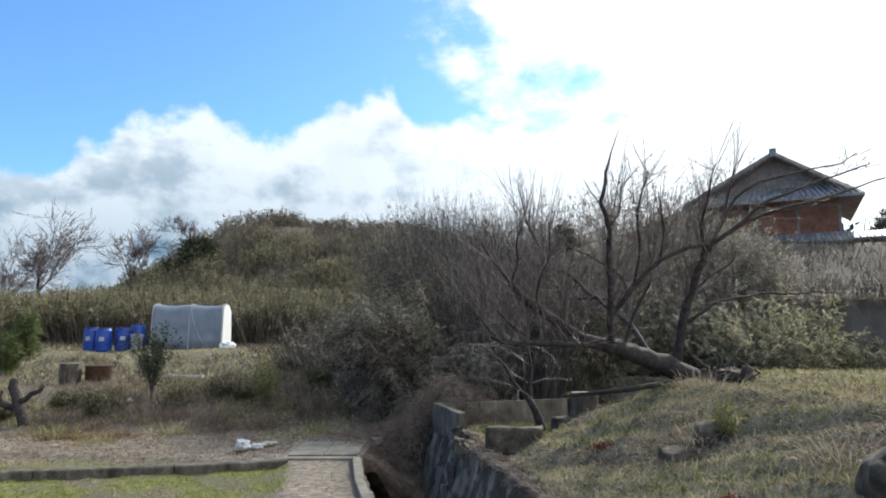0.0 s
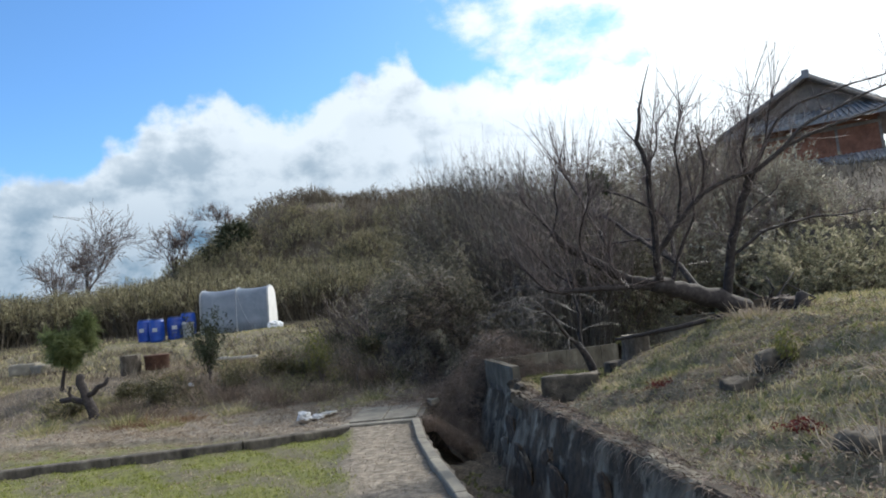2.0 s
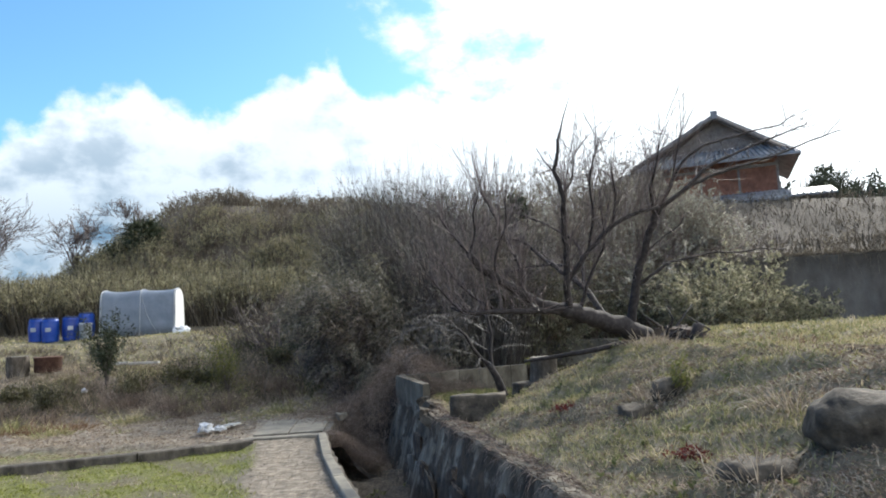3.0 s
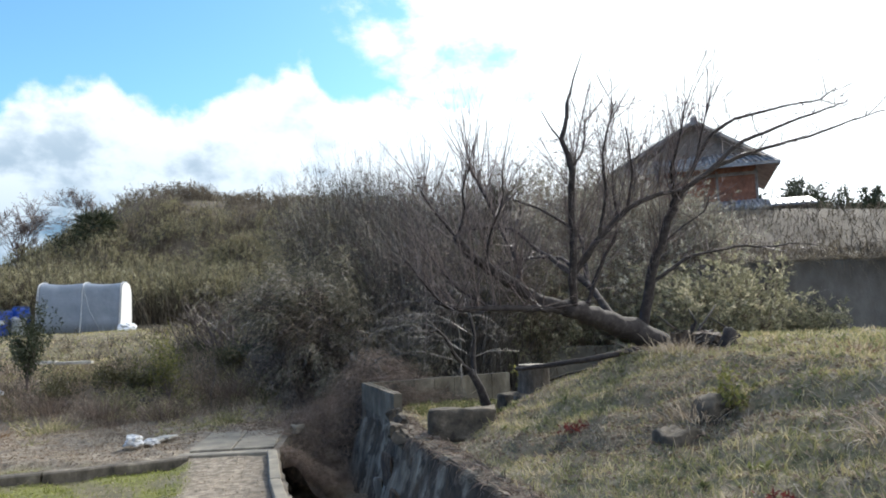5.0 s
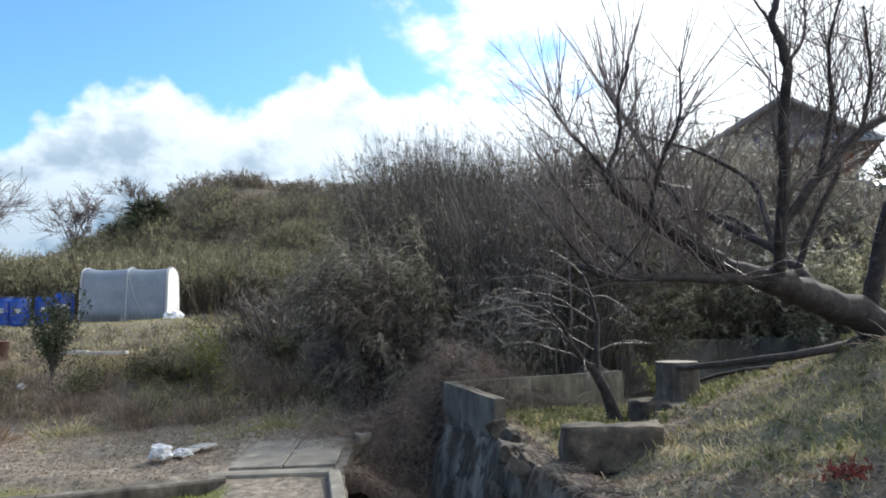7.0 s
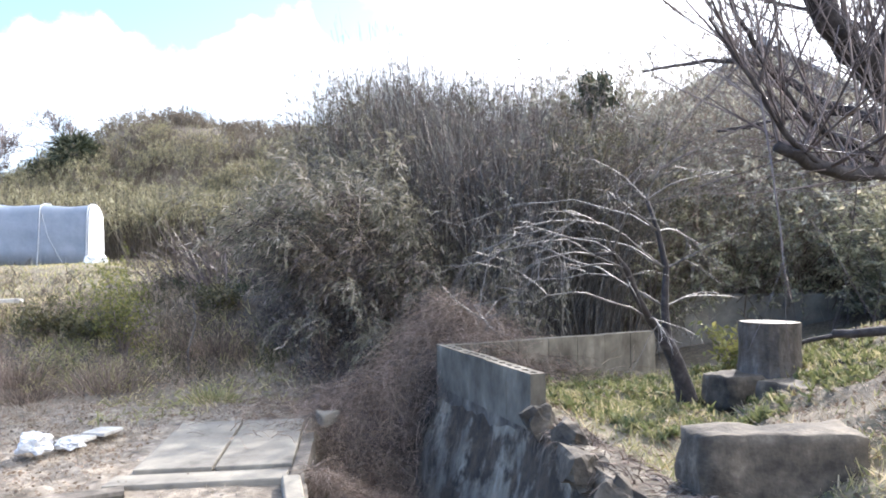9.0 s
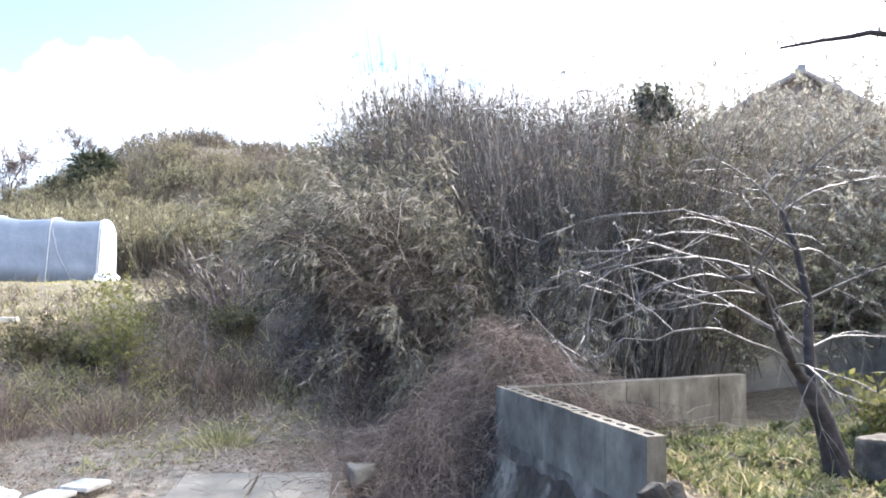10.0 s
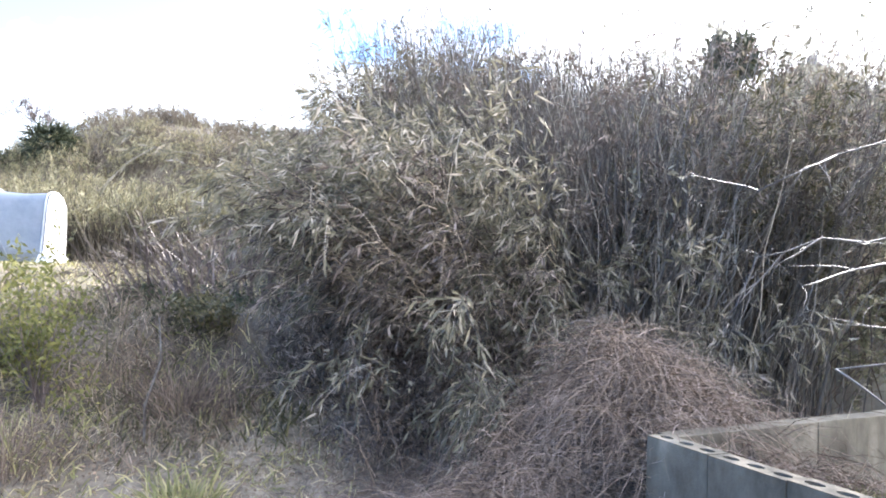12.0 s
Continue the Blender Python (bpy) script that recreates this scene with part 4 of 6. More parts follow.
def house():
    root = thing("house", pose(19.1, 37.7, 1.3, 0, 0, -27) @ Matrix.Diagonal((0.8, 0.9, 0.9, 1)), "old timber house with a grey tiled gable roof and red-brown boards", "house")
    # local x to the right, y away from the viewer
    z0 = 4.2
    ex, pz = 5.3, 12.75

    def slope(xa, za, xb, zb, y0, y1, name="roof", rolls=True, mat=M_TILE):
        bm = bmesh.new()
        d = Vector((xb - xa, 0, zb - za))
        n = Vector((-d.z, 0, d.x)).normalized()
        if n.z < 0:
            n = -n
        t = 0.16
        q = [Vector((xa, y0, za)), Vector((xb, y0, zb)), Vector((xb, y1, zb)), Vector((xa, y1, za))]
        lo = [bm.verts.new(p) for p in q]
        hi = [bm.verts.new(p + n * t) for p in q]
        bm.faces.new(lo)
        bm.faces.new(hi)
        for k in range(4):
            bm.faces.new((lo[k], lo[(k + 1) % 4], hi[(k + 1) % 4], hi[k]))
        bmesh.ops.recalc_face_normals(bm, faces=bm.faces)
        r = part(name, bm, mat, root)
        if rolls:
            y = y0 + 0.1
            while y < y1:
                a, b = q[0] + n * (t + 0.01), q[1] + n * (t + 0.01)
                raw_part("tile_roll", tube([(a.x, y, a.z), ((a.x + b.x) / 2, y, (a.z + b.z) / 2), (b.x, y, b.z)], [0.06] * 3, 5), mat, r)
                y += 0.30
        return r

    y0, y1 = -0.6, 9.0
    slope(-0.0, pz - 0.2, ex, pz - 3.35, y0, y1)
    slope(-0.0, pz - 0.2, -6.2, pz - 3.2, y0, y1)
    slope(-6.0, pz - 3.3, -10.7, pz - 4.75, y0 + 0.5, y1)
    # ridge with end ornament
    bm = box(bmesh.new(), -0.18, 0.18, y0 - 0.05, y1, pz - 0.22, pz + 0.12, 0.03)
    rg = part("ridge", bm, M_TILE, root)
    bm = box(bmesh.new(), -0.24, 0.24, y0 - 0.2, y0 + 0.05, pz - 0.4, pz + 0.17, 0.08)
    part("ridge_end_tile", bm, M_TILE, rg)
    # gable boards, barge boards
    bm = bmesh.new()
    g = [bm.verts.new(p) for p in ((-3.4, 0, pz - 2.35), (3.4, 0, pz - 2.35), (0, 0, pz - 0.3))]
    f = bm.faces.new(g)
    r = bmesh.ops.extrude_face_region(bm, geom=[f])
    for v in r["geom"]:
        if isinstance(v, bmesh.types.BMVert):
            v.co.y += 0.15
    part("gable", bm, M_DARKWOOD, root)
    for sx, zz in ((ex, pz - 3.35), (-6.2, pz - 3.2)):
        raw_part("barge_board", tube([(0, y0 - 0.02, pz - 0.22), (sx / 2, y0 - 0.02, (pz - 0.22 + zz) / 2 - 0.05), (sx, y0 - 0.02, zz)], [0.15] * 3, 4), M_DARKWOOD, root)
    # pent roof below the gable, towards the viewer
    bm = bmesh.new()
    q = [(-4.4, 0.05, pz - 2.5), (4.4, 0.05, pz - 2.5), (5.3, -1.25, pz - 3.4), (-5.6, -1.25, pz - 3.4)]
    lo = [bm.verts.new(p) for p in q]
    hi = [bm.verts.new((p[0], p[1], p[2] + 0.16)) for p in q]
    bm.faces.new(lo)
    bm.faces.new(hi)
    for k in range(4):
        bm.faces.new((lo[k], lo[(k + 1) % 4], hi[(k + 1) % 4], hi[k]))
    bmesh.ops.recalc_face_normals(bm, faces=bm.faces)
    pent = part("pent_roof", bm, M_TILE, root)
    for x in np.arange(-4.3, 4.35, 0.3):
        raw_part("tile_roll", tube([(x, 0.0, pz - 2.3), (x * 1.1, -0.6, pz - 2.72), (x * 1.2, -1.27, pz - 3.2)], [0.06] * 3, 5), M_TILE, pent)
    # walls of boards
    bm = bmesh.new()
    box(bm, -3.9, 3.9, -0.02, 8.6, z0, pz - 2.9)
    w = part("wall", bm, M_BOARDWALL, root)
    for x in np.arange(-3.85, 3.7, 0.24):
        part("board", box(bmesh.new(), x, x + 0.225, -0.05, -0.02, z0 + 0.2, pz - 3.65), M_BOARDWALL, w)
    for x in (-3.85, -1.3, 1.3, 3.85):
        part("post", box(bmesh.new(), x - 0.08, x + 0.08, -0.09, 0.0, z0, pz - 3.4), M_DARKWOOD, w)
    part("beam", box(bmesh.new(), -4.0, 4.0, -0.10, -0.0, pz - 3.75, pz - 3.55), M_DARKWOOD, w)
    part("wall", box(bmesh.new(), -9.6, -6.0, 0.6, 8.4, z0, pz - 4.35), M_DARKWOOD, root)
    part("wall", box(bmesh.new(), -5.98, -3.92, 0.5, 8.4, z0, pz - 3.1), M_DARKWOOD, root)
    # lower tiled roof round the ground floor and a sheet-metal lean-to
    def apron(name, xa, xb, za, zb, ya, yb, mat, cell):
        bm = bmesh.new()
        q = [(xa, ya, za), (xb, ya, za), (xb, yb, zb), (xa, yb, zb)]
        lo = [bm.verts.new(p) for p in q]
        hi = [bm.verts.new((p[0], p[1], p[2] + 0.12)) for p in q]
        bm.faces.new(lo)
        bm.faces.new(hi)
        for k in range(4):
            bm.faces.new((lo[k], lo[(k + 1) % 4], hi[(k + 1) % 4], hi[k]))
        bmesh.ops.recalc_face_normals(bm, faces=bm.faces)
        a = part(name, bm, mat, root)
        for x in np.arange(xa + 0.1, xb, cell):
            raw_part("roof_rib", tube([(x, ya, za + 0.13), (x, (ya + yb) / 2, (za + zb) / 2 + 0.13), (x, yb, zb + 0.13)], [0.05] * 3, 5), mat, a)

    apron("lower_roof", -6.5, 4.2, 7.3, 6.45, -0.05, -2.6, M_TILE, 0.3)
    apron("lean_to_roof", 4.25, 7.1, 7.3, 6.6, 0.4, -2.2, M_METALROOF, 0.4)
    part("lean_to_wall", box(bmesh.new(), 4.3, 6.9, -1.5, 3.0, z0, 6.7), M_DARKWOOD, root)
    part("lower_wall", box(bmesh.new(), -6.0, 4.2, -1.9, -0.1, z0, 6.6), M_DARKWOOD, root)
    return root


house()

# ---- trees ----


def limbs_to_parts(root, limbs, trunk_mat, twig_mat, main_levels, sides=7):
    """Trunk and main limbs as parts of their own, all fine twigs as one part."""
    fine = []
    for lev, path, radii in limbs:
        if lev >= main_levels:
            raw_part("limb", tube(path, radii, sides), trunk_mat, root, smooth=True)
        else:
            fine.append(tube(path, radii, 4 if radii[0] > 0.008 else 3))
    if fine:
        raw_part("branchwork", joined(*fine), twig_mat, root)


def shoots(limbs, levels, per_m, lo, hi, r, up=0.9, tilt=0.35):
    """Straight young shoots rising from limbs of the given levels."""
    out = []
    for lev, path, radii in limbs:
        if lev not in levels:
            continue
        ln = np.linalg.norm(np.diff(path, axis=0), axis=1).sum()
        for _ in range(int(ln * per_m + rng.random())):
            t = rng.uniform(0.15, 1) * (len(path) - 1)
            i = min(int(t), len(path) - 2)
            p = path[i] + (path[i + 1] - path[i]) * (t - i)
            d = path[i + 1] - path[i]
            w = d / (np.linalg.norm(d) + 1e-9) * 0.4 + rng.normal(size=3) * tilt + np.array([0, 0, up])
            grow(p, w, rng.uniform(lo, hi), r * rng.uniform(0.6, 1.2), 1, out, 0.26, 0.16, (2, 4), 0.5, 6, 0.7)
    return out


def sprawling_tree():
    """A leaning bare tree: its trunk lies out over the turf and carries many upright limbs."""
    o = Vector((3.55, 9.62, 1.30))
    root = thing("bare_tree", pose(*o), "sprawling leafless fruit tree with a leaning grey trunk", "tree")
    L = []

    def limb(pts, r0, r1, lev):
        pts = np.array(pts, float)
        # smooth the bends
        t = np.linspace(0, len(pts) - 1, 5 * (len(pts) - 1) + 1)
        path = np.stack([np.interp(t, np.arange(len(pts)), pts[:, k]) for k in range(3)], 1)
        for _ in range(2):
            path[1:-1] = (path[:-2] + 2 * path[1:-1] + path[2:]) / 4
        path[1:-1] += rng.normal(size=path[1:-1].shape) * r0 * 0.10
        path = path - np.array(o)
        k = 1.0 if lev == 9 else 0.82
        L.append((lev, path, np.linspace(r0, r1, len(path)) * k))

    limb([(3.85, 9.66, 1.18), (3.2, 9.5, 1.58), (2.64, 9.3, 1.76), (2.17, 9.1, 1.89)], 0.165, 0.105, 9)
    # the long limb to the path, blunt where it was cut
    limb([(2.17, 9.1, 1.89), (1.81, 9.02, 1.99), (1.5, 9.0, 2.2), (1.23, 8.95, 2.36), (1.01, 8.9, 2.53), (0.9, 8.88, 2.70)], 0.10, 0.055, 8)
    limb([(1.6, 9.0, 2.14), (1.72, 9.3, 2.4), (1.6, 9.7, 2.85), (1.4, 9.95, 3.45), (1.25, 10.0, 3.72)], 0.05, 0.018, 8)
    limb([(0.92, 8.88, 2.66), (0.78, 8.9, 2.85), (0.62, 8.95, 3.05), (0.5, 9.0, 3.3)], 0.026, 0.008, 7)
    limb([(0.9, 8.88, 2.68), (1.0, 8.8, 2.95), (0.96, 8.75, 3.2), (1.05, 8.7, 3.45)], 0.024, 0.008, 7)
    limb([(1.23, 8.95, 2.36), (1.25, 8.75, 2.7), (1.4, 8.65, 3.05), (1.38, 8.6, 3.4)], 0.024, 0.008, 7)
    limb([(2.17, 9.1, 1.86), (1.72, 8.9, 1.89), (1.25, 8.8, 1.9), (0.86, 8.72, 1.89), (0.62, 8.68, 1.98)], 0.055, 0.026, 8)
    limb([(1.25, 8.8, 1.9), (0.9, 8.9, 2.12), (0.65, 8.85, 2.4), (0.45, 8.8, 2.7)], 0.022, 0.008, 7)
    limb([(0.86, 8.72, 1.89), (0.65, 8.65, 2.0), (0.48, 8.6, 2.2), (0.32, 8.6, 2.42)], 0.018, 0.006, 7)
    # the upright with a knee and a spike
    limb([(2.3, 9.15, 1.79), (2.2, 8.9, 2.17), (2.21, 8.8, 2.6), (2.16, 8.7, 2.97), (2.16, 8.56, 3.38)], 0.06, 0.042, 8)
    limb([(2.16, 8.56, 3.36), (2.1, 8.55, 3.57), (2.04, 8.54, 3.71), (2.11, 8.54, 3.92), (2.13, 8.54, 4.14)], 0.042, 0.025, 5)
    limb([(2.13, 8.54, 4.12), (2.2, 8.5, 4.38), (2.3, 8.46, 4.68)], 0.019, 0.005, 5)
    limb([(2.16, 8.56, 3.4), (2.3, 8.56, 3.6), (2.33, 8.58, 3.95)], 0.018, 0.006, 7)
    limb([(2.04, 8.54, 3.7), (1.9, 8.5, 3.86), (1.82, 8.5, 4.02)], 0.013, 0.005, 5)
    limb([(2.22, 8.95, 2.23), (2.54, 8.9, 2.67), (2.9, 8.9, 3.0), (3.27, 8.95, 3.17), (3.61, 9.0, 3.24)], 0.05, 0.028, 8)
    limb([(2.54, 8.9, 2.67), (2.62, 8.8, 3.15), (2.55, 8.7, 3.6), (2.7, 8.6, 4.15)], 0.026, 0.008, 7)
    limb([(2.9, 8.9, 3.0), (2.95, 8.8, 3.4), (2.85, 8.7, 3.9)], 0.022, 0.008, 7)
    limb([(2.45, 9.2, 1.85), (2.6, 9.1, 2.35), (2.85, 9.1, 2.75), (2.8, 9.05, 3.3)], 0.036, 0.012, 7)
    # the limb to the lawn side and its three long arms
    limb([(3.25, 9.52, 1.6), (3.34, 9.4, 2.17), (3.43, 9.3, 2.57), (3.55, 9.2, 2.97), (3.66, 9.1, 3.23)], 0.082, 0.055, 8)
    limb([(3.66, 9.1, 3.23), (4.07, 9.1, 3.5), (4.39, 9.1, 3.8), (4.72, 9.15, 3.94), (5.22, 9.2, 4.14), (5.7, 9.2, 4.29), (6.02, 9.2, 4.41)], 0.042, 0.009, 6)
    limb([(3.66, 9.1, 3.23), (4.18, 9.15, 3.56), (4.59, 9.2, 3.72), (5.05, 9.2, 3.85), (5.51, 9.2, 3.96), (6.07, 9.3, 4.17), (6.62, 9.3, 4.33)], 0.038, 0.009, 6)
    limb([(3.66, 9.1, 3.23), (4.01, 9.0, 3.89), (4.35, 9.0, 4.11), (4.72, 9.0, 4.19), (5.1, 9.0, 4.29), (5.48, 9.0, 4.34), (5.72, 9.0, 4.51)], 0.03, 0.007, 6)
    limb([(3.6, 9.15, 3.1), (3.5, 9.0, 3.5), (3.6, 8.9, 3.85), (3.66, 8.85, 4.25)], 0.03, 0.008, 7)
    limb([(3.85, 9.05, 3.6), (3.9, 8.95, 3.95), (4.0, 8.9, 4.35)], 0.018, 0.006, 7)
    limb([(3.34, 9.4, 2.15), (3.59, 9.3, 2.33), (3.78, 9.3, 2.46), (4.11, 9.3, 2.53), (4.48, 9.3, 2.59), (4.93, 9.3, 2.57), (5.16, 9.3, 2.62), (5.53, 9.3, 2.58)], 0.032, 0.008, 6)
    limb([(3.45, 9.3, 2.6), (3.75, 9.25, 2.85), (4.0, 9.2, 3.0), (4.05, 9.15, 3.2)], 0.018, 0.006, 6)
    # limbs behind the trunk that reach over the walled plot
    limb([(2.9, 9.45, 1.72), (2.75, 10.0, 2.2), (2.35, 10.75, 2.7), (2.05, 11.0, 3.06), (1.75, 11.2, 3.12), (1.3, 11.4, 3.08)], 0.06, 0.011, 6)
    limb([(2.75, 10.0, 2.2), (2.6, 10.5, 2.6), (2.2, 10.85, 2.62), (1.75, 11.1, 2.55)], 0.04, 0.014, 6)
    limb([(2.75, 10.0, 2.2), (2.85, 10.4, 2.9), (2.4, 10.6, 3.25), (1.9, 11.0, 3.55)], 0.04, 0.012, 6)
    limb([(2.05, 11.0, 3.08), (2.15, 10.95, 3.3), (2.1, 10.9, 3.6)], 0.016, 0.006, 5)
    limb([(3.4, 9.55, 1.40), (2.7, 9.35, 1.30), (2.1, 9.6, 1.20), (1.75, 9.9, 1.15)], 0.05, 0.03, 5)
    fine = shoots(L, (8,), 20, 0.45, 1.15, 0.008, 1.0, 0.42) + shoots(L, (7,), 18, 0.4, 0.95, 0.006, 0.9, 0.5)
    fine += shoots(L, (6,), 11, 0.15, 0.6, 0.0055, 0.55, 0.75) + shoots(L, (7, 8), 26, 0.3, 0.85, 0.0045, 0.35, 0.85)
    for lev, path, radii in L:
        raw_part("trunk" if lev == 9 else "limb", tube(path, radii, 9), M_BARK, root, smooth=True)
    raw_part("branchwork", joined(*[tube(p, r, 3) for _, p, r in fine]), M_TWIG, root)
    # torn root plate
    bm = rock((0.20, 0.55, 0.20), 3, 4, 0.75)
    for v in bm.verts:
        v.co += noise.noise_vector(v.co * 9) * 0.05
    rp = part("root_plate", bm, M_VINE, root, "earthy torn root plate")
    rp.matrix_basis = pose(0.20, -0.62, 0.10, 0, 0, 8)
    raw_part("root_stub", tube([(0.20, -1.18, -0.05), (0.17, -1.2, 0.14), (0.21, -1.23, 0.30)], [0.09, 0.08, 0.07], 8), M_BARK, root)
    for _ in range(14):
        a = np.array([rng.uniform(0.02, 0.35), rng.uniform(-1.15, -0.1), rng.uniform(0.05, 0.2)])
        raw_part("root", tube([a, a + rng.normal(size=3) * 0.1 + [0, 0, 0.1], a + rng.normal(size=3) * 0.18 + [0, 0, 0.12]], [0.022, 0.016, 0.008], 5), M_BARK, root)
    return root


sprawling_tree()
for i, (a, b, r) in enumerate((((2.7, 11.9, 0.80), (4.6, 11.2, 1.22), 0.03), ((2.6, 11.2, 0.72), (3.4, 10.5, 1.05), 0.035), ((2.5, 10.6, 0.70), (3.3, 10.1, 1.08), 0.025))):
    pts = [tuple(Vector(a).lerp(Vector(b), t) + Vector((0, 0, 0.04 * math.sin(t * 7 + i)))) for t in np.linspace(0, 1, 8)]
    lg = raw_part("fallen_branch", tube(pts, np.linspace(r * 0.6, r, 8), 8), M_BARK, smooth=True)
    tagged(lg, "grey dead branch lying under the leaning tree", "branch", "fallen branches")


def pale_tree():
    o = np.array((1.62, 11.42, 0.52))
    root = thing("fruit_tree", pose(*o), "small bare fruit tree with pale drooping branches", "tree")
    L = []
    trunk = np.array([(0.02, 0, -0.05), (-0.03, -0.01, 0.12), (-0.09, -0.03, 0.28), (-0.18, -0.05, 0.44), (-0.24, -0.07, 0.52)])
    L.append((9, trunk, np.array([0.085, 0.07, 0.06, 0.055, 0.045])))
    bow = np.array([(-0.22, -0.06, 0.5), (-0.36, -0.16, 0.62), (-0.50, -0.26, 0.80), (-0.60, -0.32, 1.0), (-0.72, -0.36, 1.12), (-0.88, -0.42, 1.10)])
    up = np.array([(-0.16, -0.05, 0.42), (-0.17, -0.02, 0.7), (-0.13, 0.03, 1.0), (-0.18, 0.06, 1.3), (-0.26, 0.08, 1.55)])
    L.append((3, bow, np.linspace(0.034, 0.016, len(bow))))
    L.append((3, up, np.linspace(0.036, 0.015, len(up))))
    heads = [(bow[2], (-0.5, -0.4, 0.5)), (bow[3], (-0.9, 0.1, 0.5)), (bow[4], (-0.6, -0.5, 0.6)), (bow[5], (-0.8, -0.2, 0.2)), (bow[4], (0.1, -0.6, 0.6)), (up[2], (-0.8, 0.2, 0.4)), (up[3], (-0.7, -0.3, 0.5)),
             (up[4], (-0.5, 0.1, 0.6)), (up[4], (0.5, -0.1, 0.5)), (up[3], (0.7, 0.1, 0.4)), (up[2], (0.6, -0.3, 0.4)), (up[1], (0.6, 0.2, 0.3)), (up[4], (-0.1, -0.5, 0.7)), (bow[1], (-0.2, -0.7, 0.2))]
    for start, reach in ((bow[3], [(-1.1, -0.5, 1.22), (-1.6, -0.6, 1.12), (-1.85, -0.6, 0.95)]), (up[2], [(-0.7, -0.2, 1.36), (-1.4, -0.6, 1.33), (-1.75, -0.5, 1.12)]),
                         (bow[1], [(-0.9, -0.4, 0.84), (-1.4, -0.55, 0.80), (-1.7, -0.5, 0.66)]), (up[1], [(-0.8, 0.4, 1.12), (-1.3, 0.75, 1.2), (-1.62, 0.93, 1.1)]),
                         (up[3], [(-0.8, 0.35, 1.6), (-1.25, 0.7, 1.55), (-1.6, 0.95, 1.38)]), (bow[4], [(-1.1, -0.2, 1.3), (-1.4, 0.0, 1.25), (-1.65, 0.2, 1.05)]), (up[1], [(-0.5, 0.1, 0.95), (-1.1, 0.3, 0.9), (-1.6, 0.5, 0.7)])):
        k = [np.array(start)] + [np.array(v) for v in reach]
        path = np.array([k[i] * (1 - u) + k[i + 1] * u for i in range(3) for u in (0, 0.33, 0.66)] + [k[-1]])
        path[1:-1] = (path[:-2] + path[1:-1] * 2 + path[2:]) / 4 + rng.normal(size=(8, 3)) * 0.018
        L.append((3, path, np.linspace(0.0085, 0.003, 10)))
        for i in (4, 5, 6, 7, 8, 9):
            grow(path[i], (path[i] - path[i - 1]) / 0.3 + rng.normal(size=3) * 0.7, rng.uniform(0.22, 0.5), 0.0045, 1, L, 0.7, -0.3, (2, 4), 0.55, 6, 1.1)
    for p, d in heads:
        grow(p, d, rng.uniform(0.5, 0.85), 0.009, 2, L, 0.9, -0.45, (3, 6), 0.62, 7, 1.2)
    for lev, path, radii in L:
        if lev == 9:
            raw_part("trunk", tube(path, radii, 9), M_BARK, root, smooth=True)
    for lev, path, radii in L:
        if lev == 3:
            raw_part("limb", tube(path, radii, 7), M_BARK if radii[0] > 0.02 else M_PALE_BARK, root, smooth=True)
    raw_part("branchwork", joined(*[tube(p, r, 4) for l, p, r in L if l < 3]), M_PALE_BARK, root)
    return root


pale_tree()


def bare_tree(x, y, h, seed_label, spread=0.7):
    root = thing("bare_tree", pose(x, y, gz(x, y) - 0.1), seed_label, "tree", "distant bare trees")
    L = []
    grow((0, 0, 0), (0.1, 0, 1), h * 0.38, h * 0.022, 4, L, 0.4, 0.22, (4, 6), 0.68, 6, spread * 1.35)
    raw_part("trunk", tube(L[0][1], L[0][2], 7), M_BARK, root)
    raw_part("crown", joined(*[tube(p, np.maximum(r, 0.012), 3) for _, p, r in L[1:]]), M_TWIG, root)
    return root


bare_tree(-25.5, 42, 8.6, "distant bare tree behind the reeds")
bare_tree(-29.5, 45, 8.2, "distant bare tree behind the reeds")
bare_tree(-22.0, 47, 6.2, "distant bare tree behind the reeds")
bare_tree(-19.5, 50, 4.6, "distant bare tree behind the reeds")


def leafy(name, x, y, z, h, w, mat, n, leaf, label, cat, stems=9, droop=0.2, trunk=M_TWIG):
    """A small bush: stems from the foot and leaves in uneven tufts."""
    root = thing(name, pose(x, y, z), label, cat)
    L = []
    for _ in range(stems):
        a = rng.uniform(0, 2 * math.pi)
        grow((0, 0, 0), (math.cos(a) * w / h * 0.8, math.sin(a) * w / h * 0.8, 1), h * rng.uniform(0.5, 0.85), 0.012, 2, L, 0.4, 0.1, (2, 4), 0.6, 5, 0.8)
    raw_part("stem_mass", joined(*[tube(p, r, 3) for _, p, r in L]), trunk, root)
    tips = np.concatenate([p[2:] for _, p, _ in L])
    at_ = tips[rng.integers(0, len(tips), n)] + rng.normal(size=(n, 3)) * np.array([w, w, h]) * 0.07
    at_[:, 2] = np.abs(at_[:, 2])
    way = rng.normal(size=(n, 3)) + np.array([0, 0, -droop])
    raw_part("foliage", leaf_quads(at_, way, leaf * rng.uniform(0.6, 1.3, n), leaf * 0.4 * rng.uniform(0.7, 1.2, n)), mat, root)
    return root


